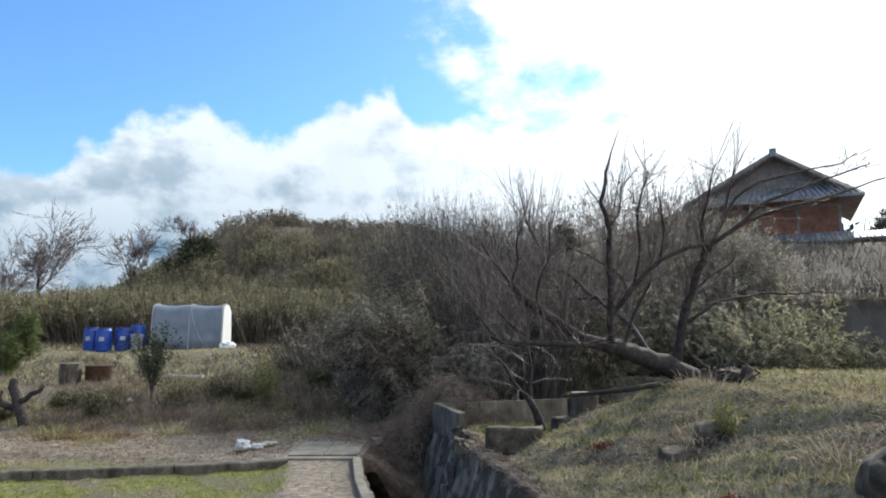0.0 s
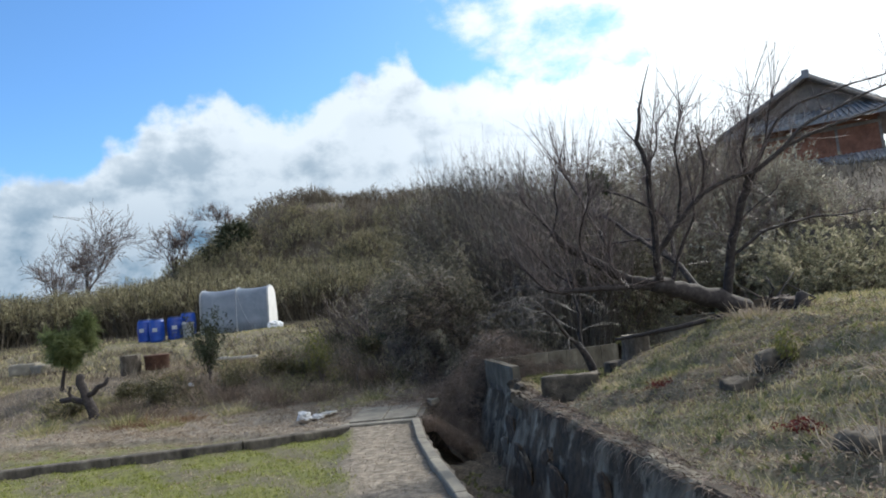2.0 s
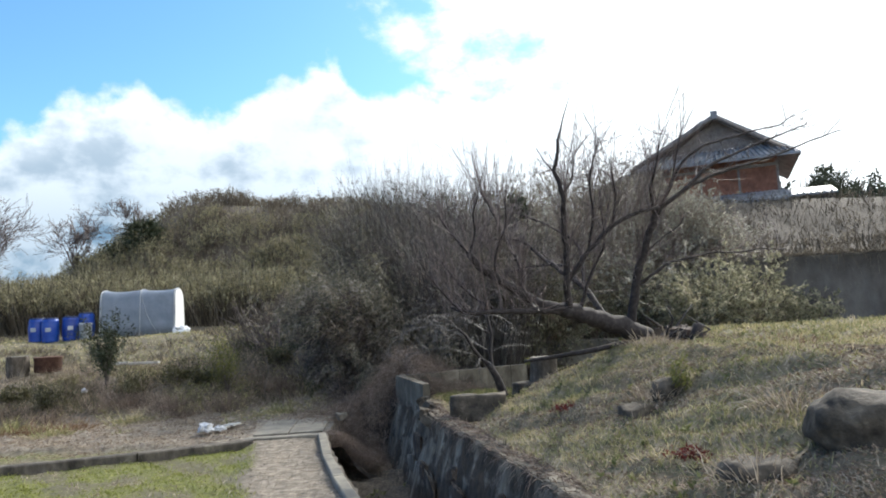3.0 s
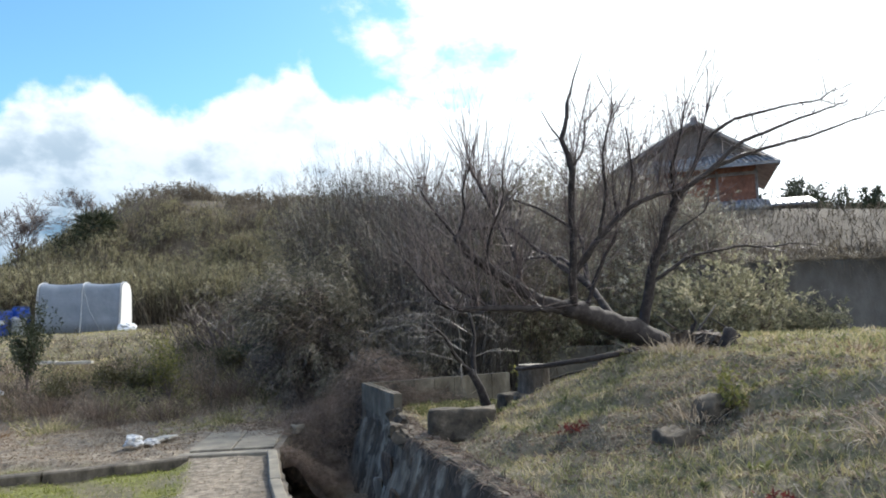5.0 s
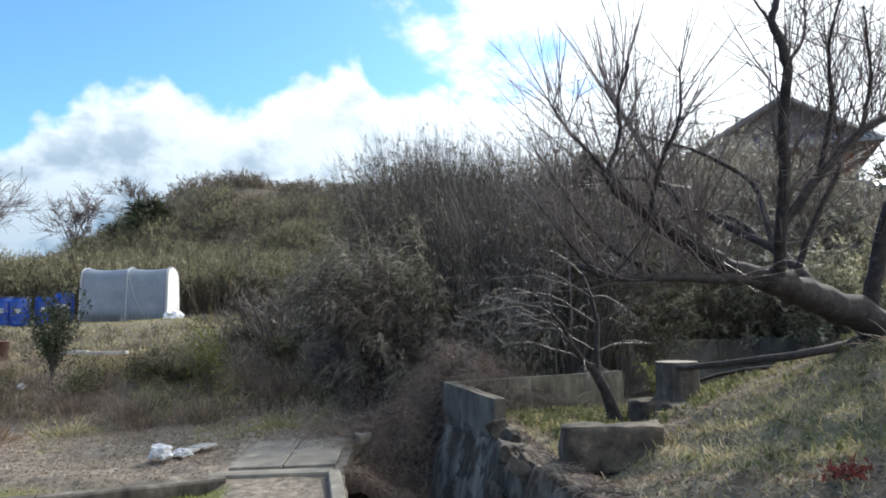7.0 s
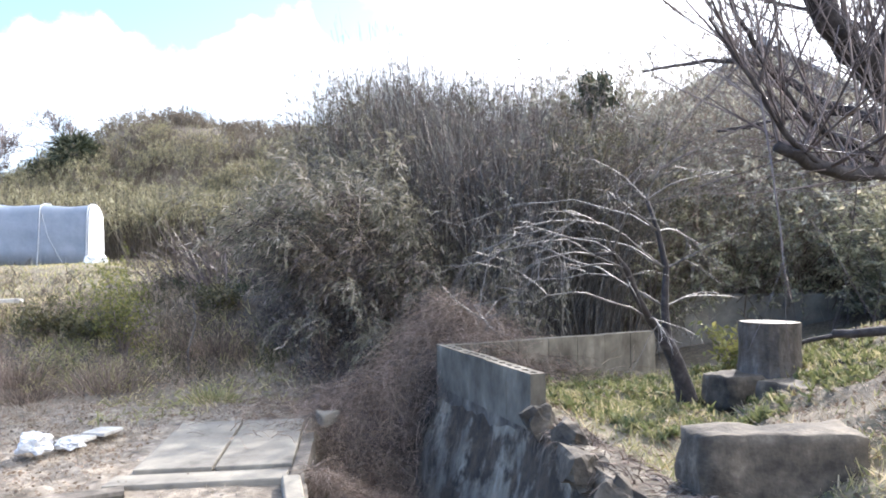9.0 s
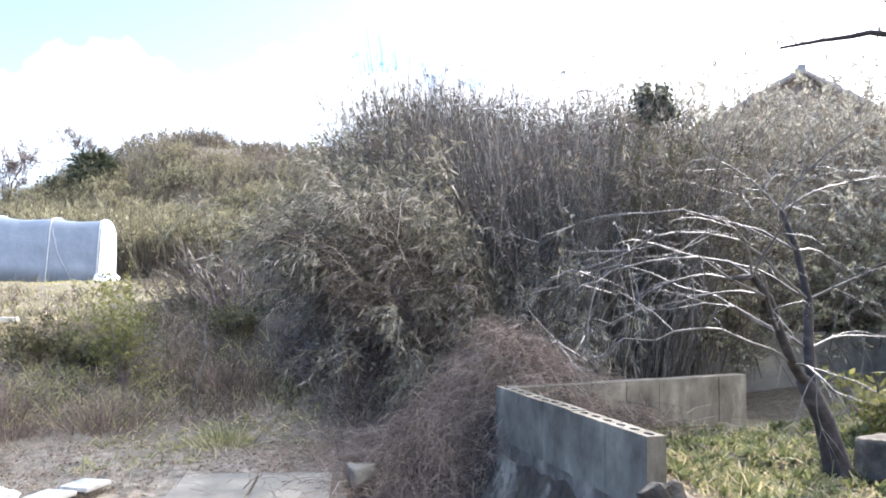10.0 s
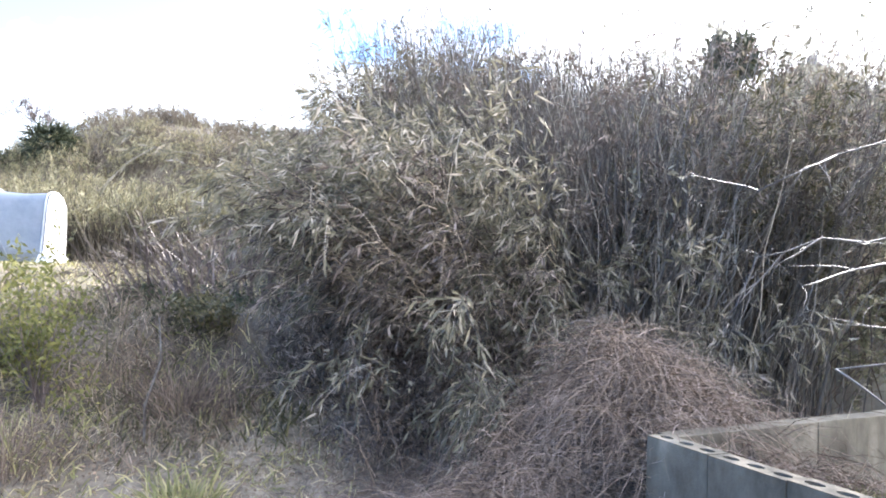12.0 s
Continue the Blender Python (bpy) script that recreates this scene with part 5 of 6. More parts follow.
leafy("shrub", -3.95, 15.5, gz(-3.95, 15.5), 1.0, 0.6, M_YELLOW, 2400, 0.06, "small shrub with yellowing leaves on the dry bank", "shrub", 12)
leafy("shrub", -6.95, 16.3, gz(-6.95, 16.3), 1.2, 0.2, M_DARKLEAF, 4200, 0.07, "narrow dark green shrub in the dry garden", "shrub", 8)
leafy("shrub", 2.5, 12.2, gz(2.5, 12.2), 0.5, 0.5, M_YELLOW, 420, 0.09, "low yellow-green leafy plant beside the stump", "plant", 7)
leafy("shrub", 2.75, 6.6, gz(2.75, 6.6), 0.28, 0.4, M_YELLOW, 250, 0.06, "low yellow-green plant in the turf bank", "plant", 6)
leafy("red_plant", 2.15, 5.1, gz(2.15, 5.1), 0.14, 0.5, M_RED, 300, 0.045, "low dark red creeping plant in the turf", "plant", 9)
leafy("red_plant", 1.75, 7.6, gz(1.75, 7.6), 0.10, 0.45, M_RED, 220, 0.045, "low dark red creeping plant in the turf", "plant", 8)


def needle_tree(x, y, z, h, label, tufts=46, needles=70, ln=0.22, mat=M_SHRUB):
    root = thing("pine_tree", pose(x, y, z), label, "pine")
    L = []
    grow((0, 0, 0), (0.05, 0, 1), h * 0.75, h * 0.03, 2, L, 0.3, 0.25, (5, 8), 0.55, 6, 0.9)
    raw_part("trunk", tube(L[0][1], L[0][2], 7), M_BARK, root)
    raw_part("branchwork", joined(*[tube(p, r, 4) for _, p, r in L[1:]]), M_BARK, root)
    tips = np.concatenate([p[-3:] for _, p, _ in L])
    c = tips[rng.integers(0, len(tips), tufts)]
    at_ = np.repeat(c, needles, 0) + rng.normal(size=(tufts * needles, 3)) * 0.08
    way = rng.normal(size=at_.shape) + np.array([0, 0, 0.5])
    v, f, _ = strips(at_, way, ln * rng.uniform(0.6, 1.2, len(at_)), np.full(len(at_), 0.02), rng.uniform(0, 0.3, len(at_)), 1)
    raw_part("foliage", (v, f), mat, root)
    return root


needle_tree(-10.9, 16.6, gz(-10.9, 16.6), 1.75, "young garden pine with thin green needles", 130, 80, 0.24, M_PINE)


def cut_tree(x, y):
    root = thing("pruned_tree", pose(x, y, gz(x, y)), "short pruned tree with forked cut limbs", "tree")
    for pts, r in (([(0, 0, -0.05), (-0.06, 0, 0.2), (-0.17, 0.02, 0.42), (-0.22, 0, 0.62), (-0.33, 0.02, 0.82), (-0.29, 0, 0.98)], 0.12), ([(-0.19, 0, 0.5), (0.0, -0.03, 0.56), (0.12, -0.05, 0.68), (0.3, -0.06, 0.74), (0.36, -0.02, 0.86)], 0.065),
                   ([(-0.13, 0, 0.38), (-0.36, 0.05, 0.40), (-0.55, 0.02, 0.47), (-0.8, 0.05, 0.44)], 0.08), ([(-0.5, 0.03, 0.45), (-0.58, 0, 0.6), (-0.52, -0.03, 0.74)], 0.04)):
        raw_part("limb", tube(pts, np.linspace(r, r * 0.75, len(pts)), 8), M_BARK, root, smooth=True)
    return root


cut_tree(-9.0, 14.8)


def palm(x, y, z, label):
    root = thing("fan_palm", pose(x, y, z), label, "palm")
    raw_part("trunk", tube([(0, 0, -0.5), (0.05, 0, 0.9), (0.0, 0, 2.2)], [0.22, 0.2, 0.18], 8), M_BARK, root)
    n = 46
    for _ in range(n):
        a, e = rng.uniform(0, 2 * math.pi), rng.uniform(-0.5, 1.2)
        d = np.array([math.cos(a) * math.cos(e), math.sin(a) * math.cos(e), math.sin(e)])
        c = np.array([0, 0, 2.2]) + d * rng.uniform(0.6, 1.0)
        way = d + rng.normal(size=(22, 3)) * 0.55
        v, f, _ = strips(np.repeat(c[None], 22, 0), way, rng.uniform(0.6, 1.0, 22), np.full(22, 0.07), rng.uniform(0, 0.4, 22), 2)
        raw_part("frond", (v, f), M_DARKLEAF, root)
    return root


palm(-17.3, 47.0, 6.0, "dark fan palm on the hillside")


def evergreen(x, y, z, h, w, label, n=1500):
    root = thing("evergreen_tree", pose(x, y, z), label, "tree")
    L = []
    for k in range(5):
        grow((0, 0, 0), rng.normal(size=3) * 0.35 + np.array([0, 0, 1]), h * 0.75, 0.05, 2, L, 0.35, 0.2, (3, 5), 0.55, 5, 0.8)
    raw_part("trunk", joined(*[tube(p, r, 5) for _, p, r in L]), M_BARK, root)
    tips = np.concatenate([p[-3:] for l, p, _ in L if l < 2])
    at_ = tips[rng.integers(0, len(tips), n)] + rng.normal(size=(n, 3)) * w * 0.12
    raw_part("crown", leaf_quads(at_, rng.normal(size=(n, 3)), np.full(n, 0.08 + 0.05 * w), np.full(n, 0.045 + 0.025 * w)), M_DARKLEAF, root)
    return root


stem = raw_part("stem", tube([(0, 0, gz(3.2, 17.9) - 4.3), (0.05, 0.02, -2.2), (0, 0, -1.0), (0.02, 0, 0.1)], [0.06, 0.055, 0.05, 0.04], 7), M_BARK)
stem.parent = evergreen(3.2, 17.9, 4.2, 0.65, 0.4, "small dark evergreen rising above the thicket", 1900)
evergreen(-18.9, 47.0, 6.0, 1.1, 2.6, "dark round evergreen on the hillside", 8000)
evergreen(-15.9, 47.0, 6.15, 1.0, 2.4, "dark round evergreen on the hillside", 7000)
for x, y in ((29.5, 43), (31.0, 44.5)):
    evergreen(x, y, 6.4, 3.0, 1.4, "dark evergreen beside the house", 3800)

# ---- thicket, brush and grass ----


def thicket(name, n, x0, x1, y0, y1, top, width, mat, tilt, sag, label, keep=None, drift=(0, 0), seg=5, leaves=0, leaf=0.12, leaf_mat=None, cat="thicket", low=0.25, wob=0.012, clumps=0, radius=0.3, slim=0.16):
    """Canes or stems that stand close, in clumps that lean each its own way, with leaves in their upper part. top(x, y): the height above the ground."""
    if clumps:
        c = scatter(clumps, x0, x1, y0, y1, keep)
        who = rng.integers(0, len(c), n)
        p = c[who] + rng.normal(size=(n, 3)) * radius
        p[:, 2] = height(p[:, 0], p[:, 1]) - 0.02
        tall = (0.82 + 0.2 * rng.random(len(c)))[who]
        own = (rng.normal(size=(len(c), 2)) * 0.22)[who]
    else:
        p = scatter(n, x0, x1, y0, y1, keep)
        tall, own = np.ones(len(p)), np.zeros((len(p), 2))
    n = len(p)
    ln = top(p[:, 0], p[:, 1]) * (1 - 0.45 * rng.random(n) ** 2) * tall
    way = lean(n, tilt, drift)
    way[:, :2] += own
    v, f, mid = strips(p, way, ln, width * rng.uniform(0.6, 1.4, n), rng.uniform(0, sag, n), seg, wob)
    root = thing(name, pose(0, 0, 0), label, cat)
    tagged(raw_part("stem_mass", (v, f), mat, root), kind="stuff")
    if leaves:
        # leaves grow in tufts of about eight on a twig
        tufts = leaves // 8
        who = rng.integers(0, n, tufts)
        t = (low + (0.91 - low) * rng.random(tufts) ** 0.8) * seg
        i = np.minimum(t.astype(int), seg - 1)
        q = mid[who, i] + (mid[who, i + 1] - mid[who, i]) * (t - i)[:, None]
        w = mid[who, i + 1] - mid[who, i]
        w = w / (np.linalg.norm(w, axis=1, keepdims=True) + 1e-9) + rng.normal(size=q.shape) * 0.55 + np.array([0, 0, -0.25])
        q = np.repeat(q, 8, 0) + np.repeat(w, 8, 0) * (rng.random(tufts * 8) * leaf * 1.2)[:, None] + rng.normal(size=(tufts * 8, 3)) * leaf * 0.2
        w = np.repeat(w, 8, 0) + rng.normal(size=q.shape) * 0.45 + np.array([0, 0, -0.25])
        m = len(q)
        tagged(raw_part("foliage", leaf_quads(q, w, leaf * rng.uniform(0.6, 1.4, m), leaf * slim * rng.uniform(0.7, 1.3, m)), leaf_mat, root), kind="stuff")
    return root


def canes(name, n, x0, x1, y0, y1, ln, drift, sag, width, cane_mat, leaf_mat, twigs, leaf, label, low=0.3):
    """Long arching canes, each with side twigs that trail along it and carry narrow leaves."""
    p = scatter(n, x0, x1, y0, y1)
    way = lean(n, 0.27, drift)
    v, f, mid = strips(p, way, ln * rng.uniform(0.65, 1.0, n), width * rng.uniform(0.7, 1.3, n), sag * rng.uniform(0.5, 1.3, n), 8, 0.008)
    root = thing(name, pose(0, 0, 0), label, "bamboo")
    tagged(raw_part("cane_mass", (v, f), cane_mat, root), kind="stuff")
    m = n * twigs
    who = np.repeat(np.arange(n), twigs)
    t = (low + (1 - low) * rng.random(m)) * 8
    i = np.minimum(t.astype(int), 7)
    q = mid[who, i] + (mid[who, i + 1] - mid[who, i]) * (t - i)[:, None]
    w = mid[who, i + 1] - mid[who, i]
    w = w / np.linalg.norm(w, axis=1, keepdims=True) + rng.normal(size=(m, 3)) * 0.4
    v, f, tm = strips(q, w, rng.uniform(0.2, 0.55, m), np.full(m, 0.006), rng.uniform(0.2, 0.9, m), 3)
    tagged(raw_part("branchwork", (v, f), cane_mat, root), kind="stuff")
    k = 7
    who = np.repeat(np.arange(m), k)
    u = rng.integers(1, 3, m * k)
    fr = rng.random(m * k)[:, None]
    q = tm[who, u] * (1 - fr) + tm[who, u + 1] * fr
    w = tm[who, u + 1] - tm[who, u]
    w = w / (np.linalg.norm(w, axis=1, keepdims=True) + 1e-9) + rng.normal(size=q.shape) * 0.45 + np.array([0, 0, -0.35])
    tagged(raw_part("foliage", leaf_quads(q, w, leaf * rng.uniform(0.6, 1.4, m * k), leaf * 0.14 * rng.uniform(0.7, 1.3, m * k)), leaf_mat, root), kind="stuff")
    return root


# tall bamboo grass behind the block wall
def bamboo_top(x, y):
    crest = np.interp(y, [15, 17, 19, 22, 25], [3.3, 4.35, 5.3, 6.45, 6.6]) + 0.12 * wave(x, y, 1.6, 2)
    crest = crest - 0.5 * np.exp(-((x - 2.1) / 0.7) ** 2) * step(y, 16, 19)
    return np.maximum(1.2, 1.19 * (crest - height(x, y)) * (0.70 + 0.30 * step(x + 0.2 * (y - 16), -1.9, -0.4)))


def bamboo_ground(x, y):
    return 1.0 * (x > -0.2 - 0.19 * (y - 16)) * ((y > 18.2) | (x > 0.6))


def behind_wall(x, y):
    return 1.0 * (y > 16.95)


thicket("bamboo_thicket", 15000, -2.6, 3.2, 15.4, 25, bamboo_top, 0.011, M_CANE, 0.10, 0.22,
        "dense tall thicket of thin dry bamboo", keep=bamboo_ground, leaves=170000, leaf=0.085, leaf_mat=M_DRYLEAF, low=0.45, wob=0.03, clumps=240, radius=0.2)
thicket("leafy_bamboo", 3000, -2.6, 3.2, 15.5, 25, bamboo_top, 0.010, M_CANE, 0.12, 0.35,
        "leafy green tops of tall bamboo above the dry stems", keep=bamboo_ground, leaves=120000, leaf=0.10, leaf_mat=M_LEAF, low=0.6, clumps=120, radius=0.2, wob=0.03)
thicket("brush_thicket", 6600, 2.4, 9.0, 16.9, 24.5, lambda x, y: bamboo_top(x, y) * (1.1 + 0.08 * step(x, 4, 6) + 0.06 * wave(x, y, 1.3, 5)), 0.011, M_VINE, 0.22, 0.4,
        "tangled leafy brush climbing the bank below the house", keep=behind_wall, leaves=170000, leaf=0.088, leaf_mat=M_BRUSHLEAF, low=0.3, wob=0.04, clumps=120, radius=0.24, slim=0.32)
thicket("hanging_brush", 2600, 2.6, 8.0, 17.0, 18.6, lambda x, y: np.interp(x, [2.4, 4.5, 7, 8], [3.4, 3.2, 2.8, 2.0]) + 0.3 * wave(x, y, 1.5, 3) - (height(x, y) - 0.9), 0.011, M_VINE, 0.3, 0.7,
        "leafy brush hanging over the low garden wall", keep=behind_wall, drift=(0, -0.12), leaves=120000, leaf=0.08, leaf_mat=M_SHRUB, low=0.1, wob=0.05, clumps=60, radius=0.3, slim=0.36)
thicket("dry_undergrowth", 2200, 2.4, 7.8, 16.9, 19, lambda x, y: 2.2 + 0.3 * wave(x, y, 1.3, 2), 0.010, M_VINE, 0.4, 0.7,
        "dry brown undergrowth below the brush", keep=behind_wall, leaves=20000, leaf=0.08, leaf_mat=M_DRYLEAF, low=0.3, wob=0.05, clumps=60, radius=0.28)
# arching clump that leans out over the path
canes("arching_bamboo", 160, -0.6, 1.0, 15.8, 17.6, 4.15, (-0.60, -0.16), 0.26, 0.013, M_CANE, M_ARCHLEAF, 34, 0.12, "arching clump of leafy bamboo leaning over the path", 0.35)
canes("arching_bamboo", 120, -0.4, 0.8, 15.4, 16.8, 3.3, (-0.85, -0.28), 0.14, 0.007, M_STRAW, M_DRYLEAF, 18, 0.11, "arching clump of dry straw-coloured bamboo leaning over the path", 0.25)
canes("arching_bamboo", 46, -1.0, 1.8, 15.0, 16.4, 2.7, (-0.2, -0.5), 0.5, 0.012, M_CANE, M_ARCHLEAF, 22, 0.11, "drooping bamboo sprays in front of the thicket", 0.3)
thicket("foot_brush", 1500, -2.3, 0.6, 14.7, 16.4, lambda x, y: 1.25 + 0.25 * wave(x, y, 1.9, 4) - 0.6 * step(-x, 1.2, 2.4), 0.008, M_VINE, 0.42, 0.7,
        "dry brown brush at the foot of the bamboo", keep=lambda x, y: 1.0 * (x > -2.2 + 0.5 * (16.4 - y)), leaves=26000, leaf=0.085, leaf_mat=M_DRYLEAF, low=0.15, wob=0.04, clumps=46, radius=0.2)
# dead creeper heaped at the end of the channel
def heap_top(x, y):
    return (0.94 + 0.10 * wave(x, y, 3.1, 5)) * np.exp(-((x - 0.05) / 0.95) ** 2 - ((y - 13.75) / 0.75) ** 2)


def heap():
    n = 27000
    x, y = rng.normal(-0.15, 0.75, n), rng.normal(13.65, 0.6, n)
    x, y = np.where(np.arange(n) < n * 0.4, rng.uniform(-1.28, -0.55, n), x), np.where(np.arange(n) < n * 0.4, rng.uniform(11.3, 13.6, n), y)
    side = np.clip((12.9 - y) / 1.8, 0, 1)
    z = height(x, y) * (1 - side) + side * np.interp(x, [-1.5, -1.1, -0.6, 0.2], [0.3, 0.12, -0.4, -0.9]) + heap_top(x, y) * rng.uniform(0.55, 1.05, n)
    p = np.stack([x, y, z], -1)
    w = rng.normal(size=(n, 3)) * 0.8
    w[:, 2] = rng.uniform(0.0, 0.9, n)
    v, f, _ = strips(p, w, rng.uniform(0.2, 0.75, n) * np.where(np.arange(n) < n * 0.4, 0.5, 1.0), rng.uniform(0.002, 0.006, n), rng.uniform(0.4, 1.3, n), 5, 0.014)
    root = thing("dead_creeper", pose(0, 0, 0), "brown heap of dead creeper spilling over the channel", "creeper")
    tagged(raw_part("stem_mass", (v, f), M_VINE, root), kind="stuff")
    # the mass beneath, its colour near black for the shade inside the heap
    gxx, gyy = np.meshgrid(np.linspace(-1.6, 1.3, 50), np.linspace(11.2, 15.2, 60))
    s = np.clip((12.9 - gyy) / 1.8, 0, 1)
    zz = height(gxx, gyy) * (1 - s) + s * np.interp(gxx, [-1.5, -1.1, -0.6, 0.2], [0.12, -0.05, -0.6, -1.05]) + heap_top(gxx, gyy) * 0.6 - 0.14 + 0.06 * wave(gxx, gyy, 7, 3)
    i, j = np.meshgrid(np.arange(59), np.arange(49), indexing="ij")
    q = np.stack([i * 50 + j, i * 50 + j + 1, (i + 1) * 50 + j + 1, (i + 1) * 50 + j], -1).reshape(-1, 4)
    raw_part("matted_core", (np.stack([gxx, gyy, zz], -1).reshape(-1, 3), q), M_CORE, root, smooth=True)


heap()


def off_walls(x, y):
    return 1.0 * ((x > wall_x(y) + 0.28) | (x < edge_x(y) - 0.22))


def near_more(x, y):
    return np.clip(1.25 - y / 16, 0.2, 1)


turf_keep = lambda x, y: (1 - 0.93 * scar(x, y)) * step(x - wall_x(y), 0.15, 0.28) * (0.15 + 0.85 * step(wave(x, y, 1.7, 4), -0.5, 0.4)) * near_more(x, y)
grass("turf_grass", scatter(70000, 0.3, 8, 3.0, 13.2, turf_keep), M_GRASS, 0.05, 0.14, 0.010, 0.5, 0.5, "short green turf grass")
grass("dry_turf", scatter(30000, 0.2, 8, 3.0, 13.4, lambda x, y: step(x - wall_x(y), 0.15, 0.3) * (0.35 + 0.65 * step(-wave(x, y, 1.7, 4), -0.5, 0.7)) * near_more(x, y)), M_STRAW, 0.04, 0.13, 0.007, 0.9, 0.9, "dry straw-coloured grass among the turf")
near_keep = lambda x, y: step(x - wall_x(y), 0.14, 0.24) * (0.35 + 0.65 * step(y, 4.8, 7.5)) * (0.3 + 0.7 * step(wave(x, y, 2.6, 3), -0.5, 0.4))
grass("near_turf", scatter(44000, 0.7, 4.6, 3.3, 9.6, near_keep), M_GRASS, 0.03, 0.09, 0.007, 0.7, 0.6, "short green turf grass")
grass("near_straw", scatter(84000, 0.7, 4.6, 3.3, 9.6, lambda x, y: step(x - wall_x(y), 0.12, 0.2) * (0.35 + 0.65 * step(-wave(x, y, 2.6, 3), -0.5, 0.4))), M_STRAW, 0.03, 0.11, 0.006, 1.2, 0.8, "short dry grass matted in the turf")
grass("far_turf", scatter(9000, 4, 13, 9, 16, lambda x, y: 1.0 * (y < 15.2)), M_GRASS, 0.08, 0.16, 0.02, 0.5, 0.5, "short green turf grass")
grass("moss_grass", scatter(70000, -10, -0.9, 4.0, 11.0, lambda x, y: step(edge_x(y) - 1.15 - x + 0.12 * wave(x, y, 2.3, 6), -0.08, 0.12) * (0.25 + 0.75 * step(wave(x, y, 2.9, 4), -0.55, 0.35)) * (y + 0.19 * (x + 2.5) < 10.95)), M_MOSS, 0.03, 0.08, 0.010, 0.5, 0.5, "short yellow-green mossy grass")
grass("moss_straw", scatter(16000, -9, -0.9, 4.0, 11.0, lambda x, y: step(edge_x(y) - 1.1 - x, -0.08, 0.12) * (0.25 + 0.75 * step(-wave(x, y, 2.9, 4), -0.3, 0.4)) * (y + 0.19 * (x + 2.5) < 10.95)), M_STRAW, 0.03, 0.10, 0.006, 0.9, 0.8, "dry blades among the mossy grass")
grass("path_straw", scatter(30000, -3.2, 0.6, 3.0, 11.5, lambda x, y: in_path(x, y) * (0.3 + 0.7 * step(wave(x, y, 3.1, 2), -0.4, 0.5)) * (x < edge_x(y) - 0.25)), M_STRAW, 0.02, 0.07, 0.006, 1.2, 0.6, "thin dry grass on the path")
grass("garden_straw", scatter(46000, -11, -0.9, 11.1, 15.4, lambda x, y: off_walls(x, y) * (1 - 1.0 * ((x > -2.75) & (x < -1.38) & (y < 13.3)))), M_STRAW, 0.03, 0.12, 0.005, 1.1, 0.8, "dead grass and litter on the garden earth")
grass("bank_straw", scatter(26000, -14, -0.6, 14.8, 19.5, lambda x, y: 1 - 0.5 * np.exp(-((x + 1.75 + 0.15 * (y - 14)) / 0.45) ** 2) * (y < 17)), M_STRAW, 0.08, 0.34, 0.007, 0.6, 0.8, "dry weeds on the garden bank")
grass("bank_brush", scatter(8000, -8, -0.8, 15.0, 18.8, lambda x, y: (0.3 + 0.7 * step(wave(x, y, 1.4, 8), -0.5, 0.5)) * (1 - 0.95 * np.exp(-((x + 1.75 + 0.15 * (y - 14)) / 0.5) ** 2) * (y < 17))), M_VINE, 0.15, 0.55, 0.006, 0.5, 0.6, "brown dead weeds on the dry bank", 3)
grass("bank_green", scatter(24000, -14, -1.5, 14.6, 19.0, lambda x, y: step(wave(x, y, 1.1, 6), 0.0, 0.8)), M_GRASS, 0.1, 0.35, 0.016, 0.7, 0.8, "green weeds on the garden bank")
shed_front = lambda x, y: 1 - 0.96 * ((x > -14.2) & (x < -7.6) & (y > 23.6))
grass("terrace_grass", scatter(30000, -24, 0, 18.5, 31, shed_front), M_GRASS, 0.08, 0.28, 0.022, 0.6, 0.7, "rough green grass on the terrace")
grass("shed_grass", scatter(9000, -14.4, -7.4, 23.4, 27.5, None), M_GRASS, 0.03, 0.09, 0.022, 0.7, 0.6, "short green grass in front of the shed")
grass("terrace_straw", scatter(5000, -24, 0, 18.5, 31, shed_front), M_STRAW, 0.08, 0.30, 0.020, 0.8, 0.8, "dry grass on the terrace")
grass("plot_greens", scatter(7000, 0.5, 3.2, 10.6, 13.6, lambda x, y: step(x - wall_x(y), 0.4, 0.6)), M_GRASS, 0.06, 0.16, 0.018, 0.8, 0.6, "low bright weeds in the walled plot")

def on_turf(x, y):
    return step(x - wall_x(y), 0.3, 0.5) * near_more(x, y) * (1 - 0.85 * scar(x, y))


grass("turf_tufts", tufts(2200, 16, 0.05, 0.5, 8, 3.0, 13, lambda x, y: on_turf(x, y) * step(wave(x, y, 1.7, 4), -0.5, 0.6)), M_GRASS, 0.07, 0.17, 0.009, 0.6, 0.8, "taller tufts of green grass in the turf")
grass("straw_tufts", tufts(1000, 18, 0.06, 0.5, 8, 3.0, 13, lambda x, y: on_turf(x, y) * step(-wave(x, y, 1.3, 9), -0.6, 0.5)), M_STRAW, 0.06, 0.18, 0.007, 1.0, 1.1, "matted tufts of dry grass in the turf")
grass("garden_tufts", tufts(2600, 18, 0.07, -11, -1.0, 11.3, 15.4, lambda x, y: off_walls(x, y) * (1 - 1.0 * ((x > -3.0) & (x < -1.2) & (y < 13.6))) * step(wave(x, y, 1.9, 2), -0.4, 0.7)), M_STRAW, 0.06, 0.18, 0.005, 0.9, 1.0, "tufts of dead grass in the dry garden")
grass("garden_weeds", tufts(500, 16, 0.08, -12, -1.6, 13.0, 16.0, lambda x, y: step(wave(x, y, 1.3, 5), -0.2, 0.8)), M_GRASS, 0.08, 0.24, 0.014, 0.8, 0.8, "low green weeds in the dry garden")
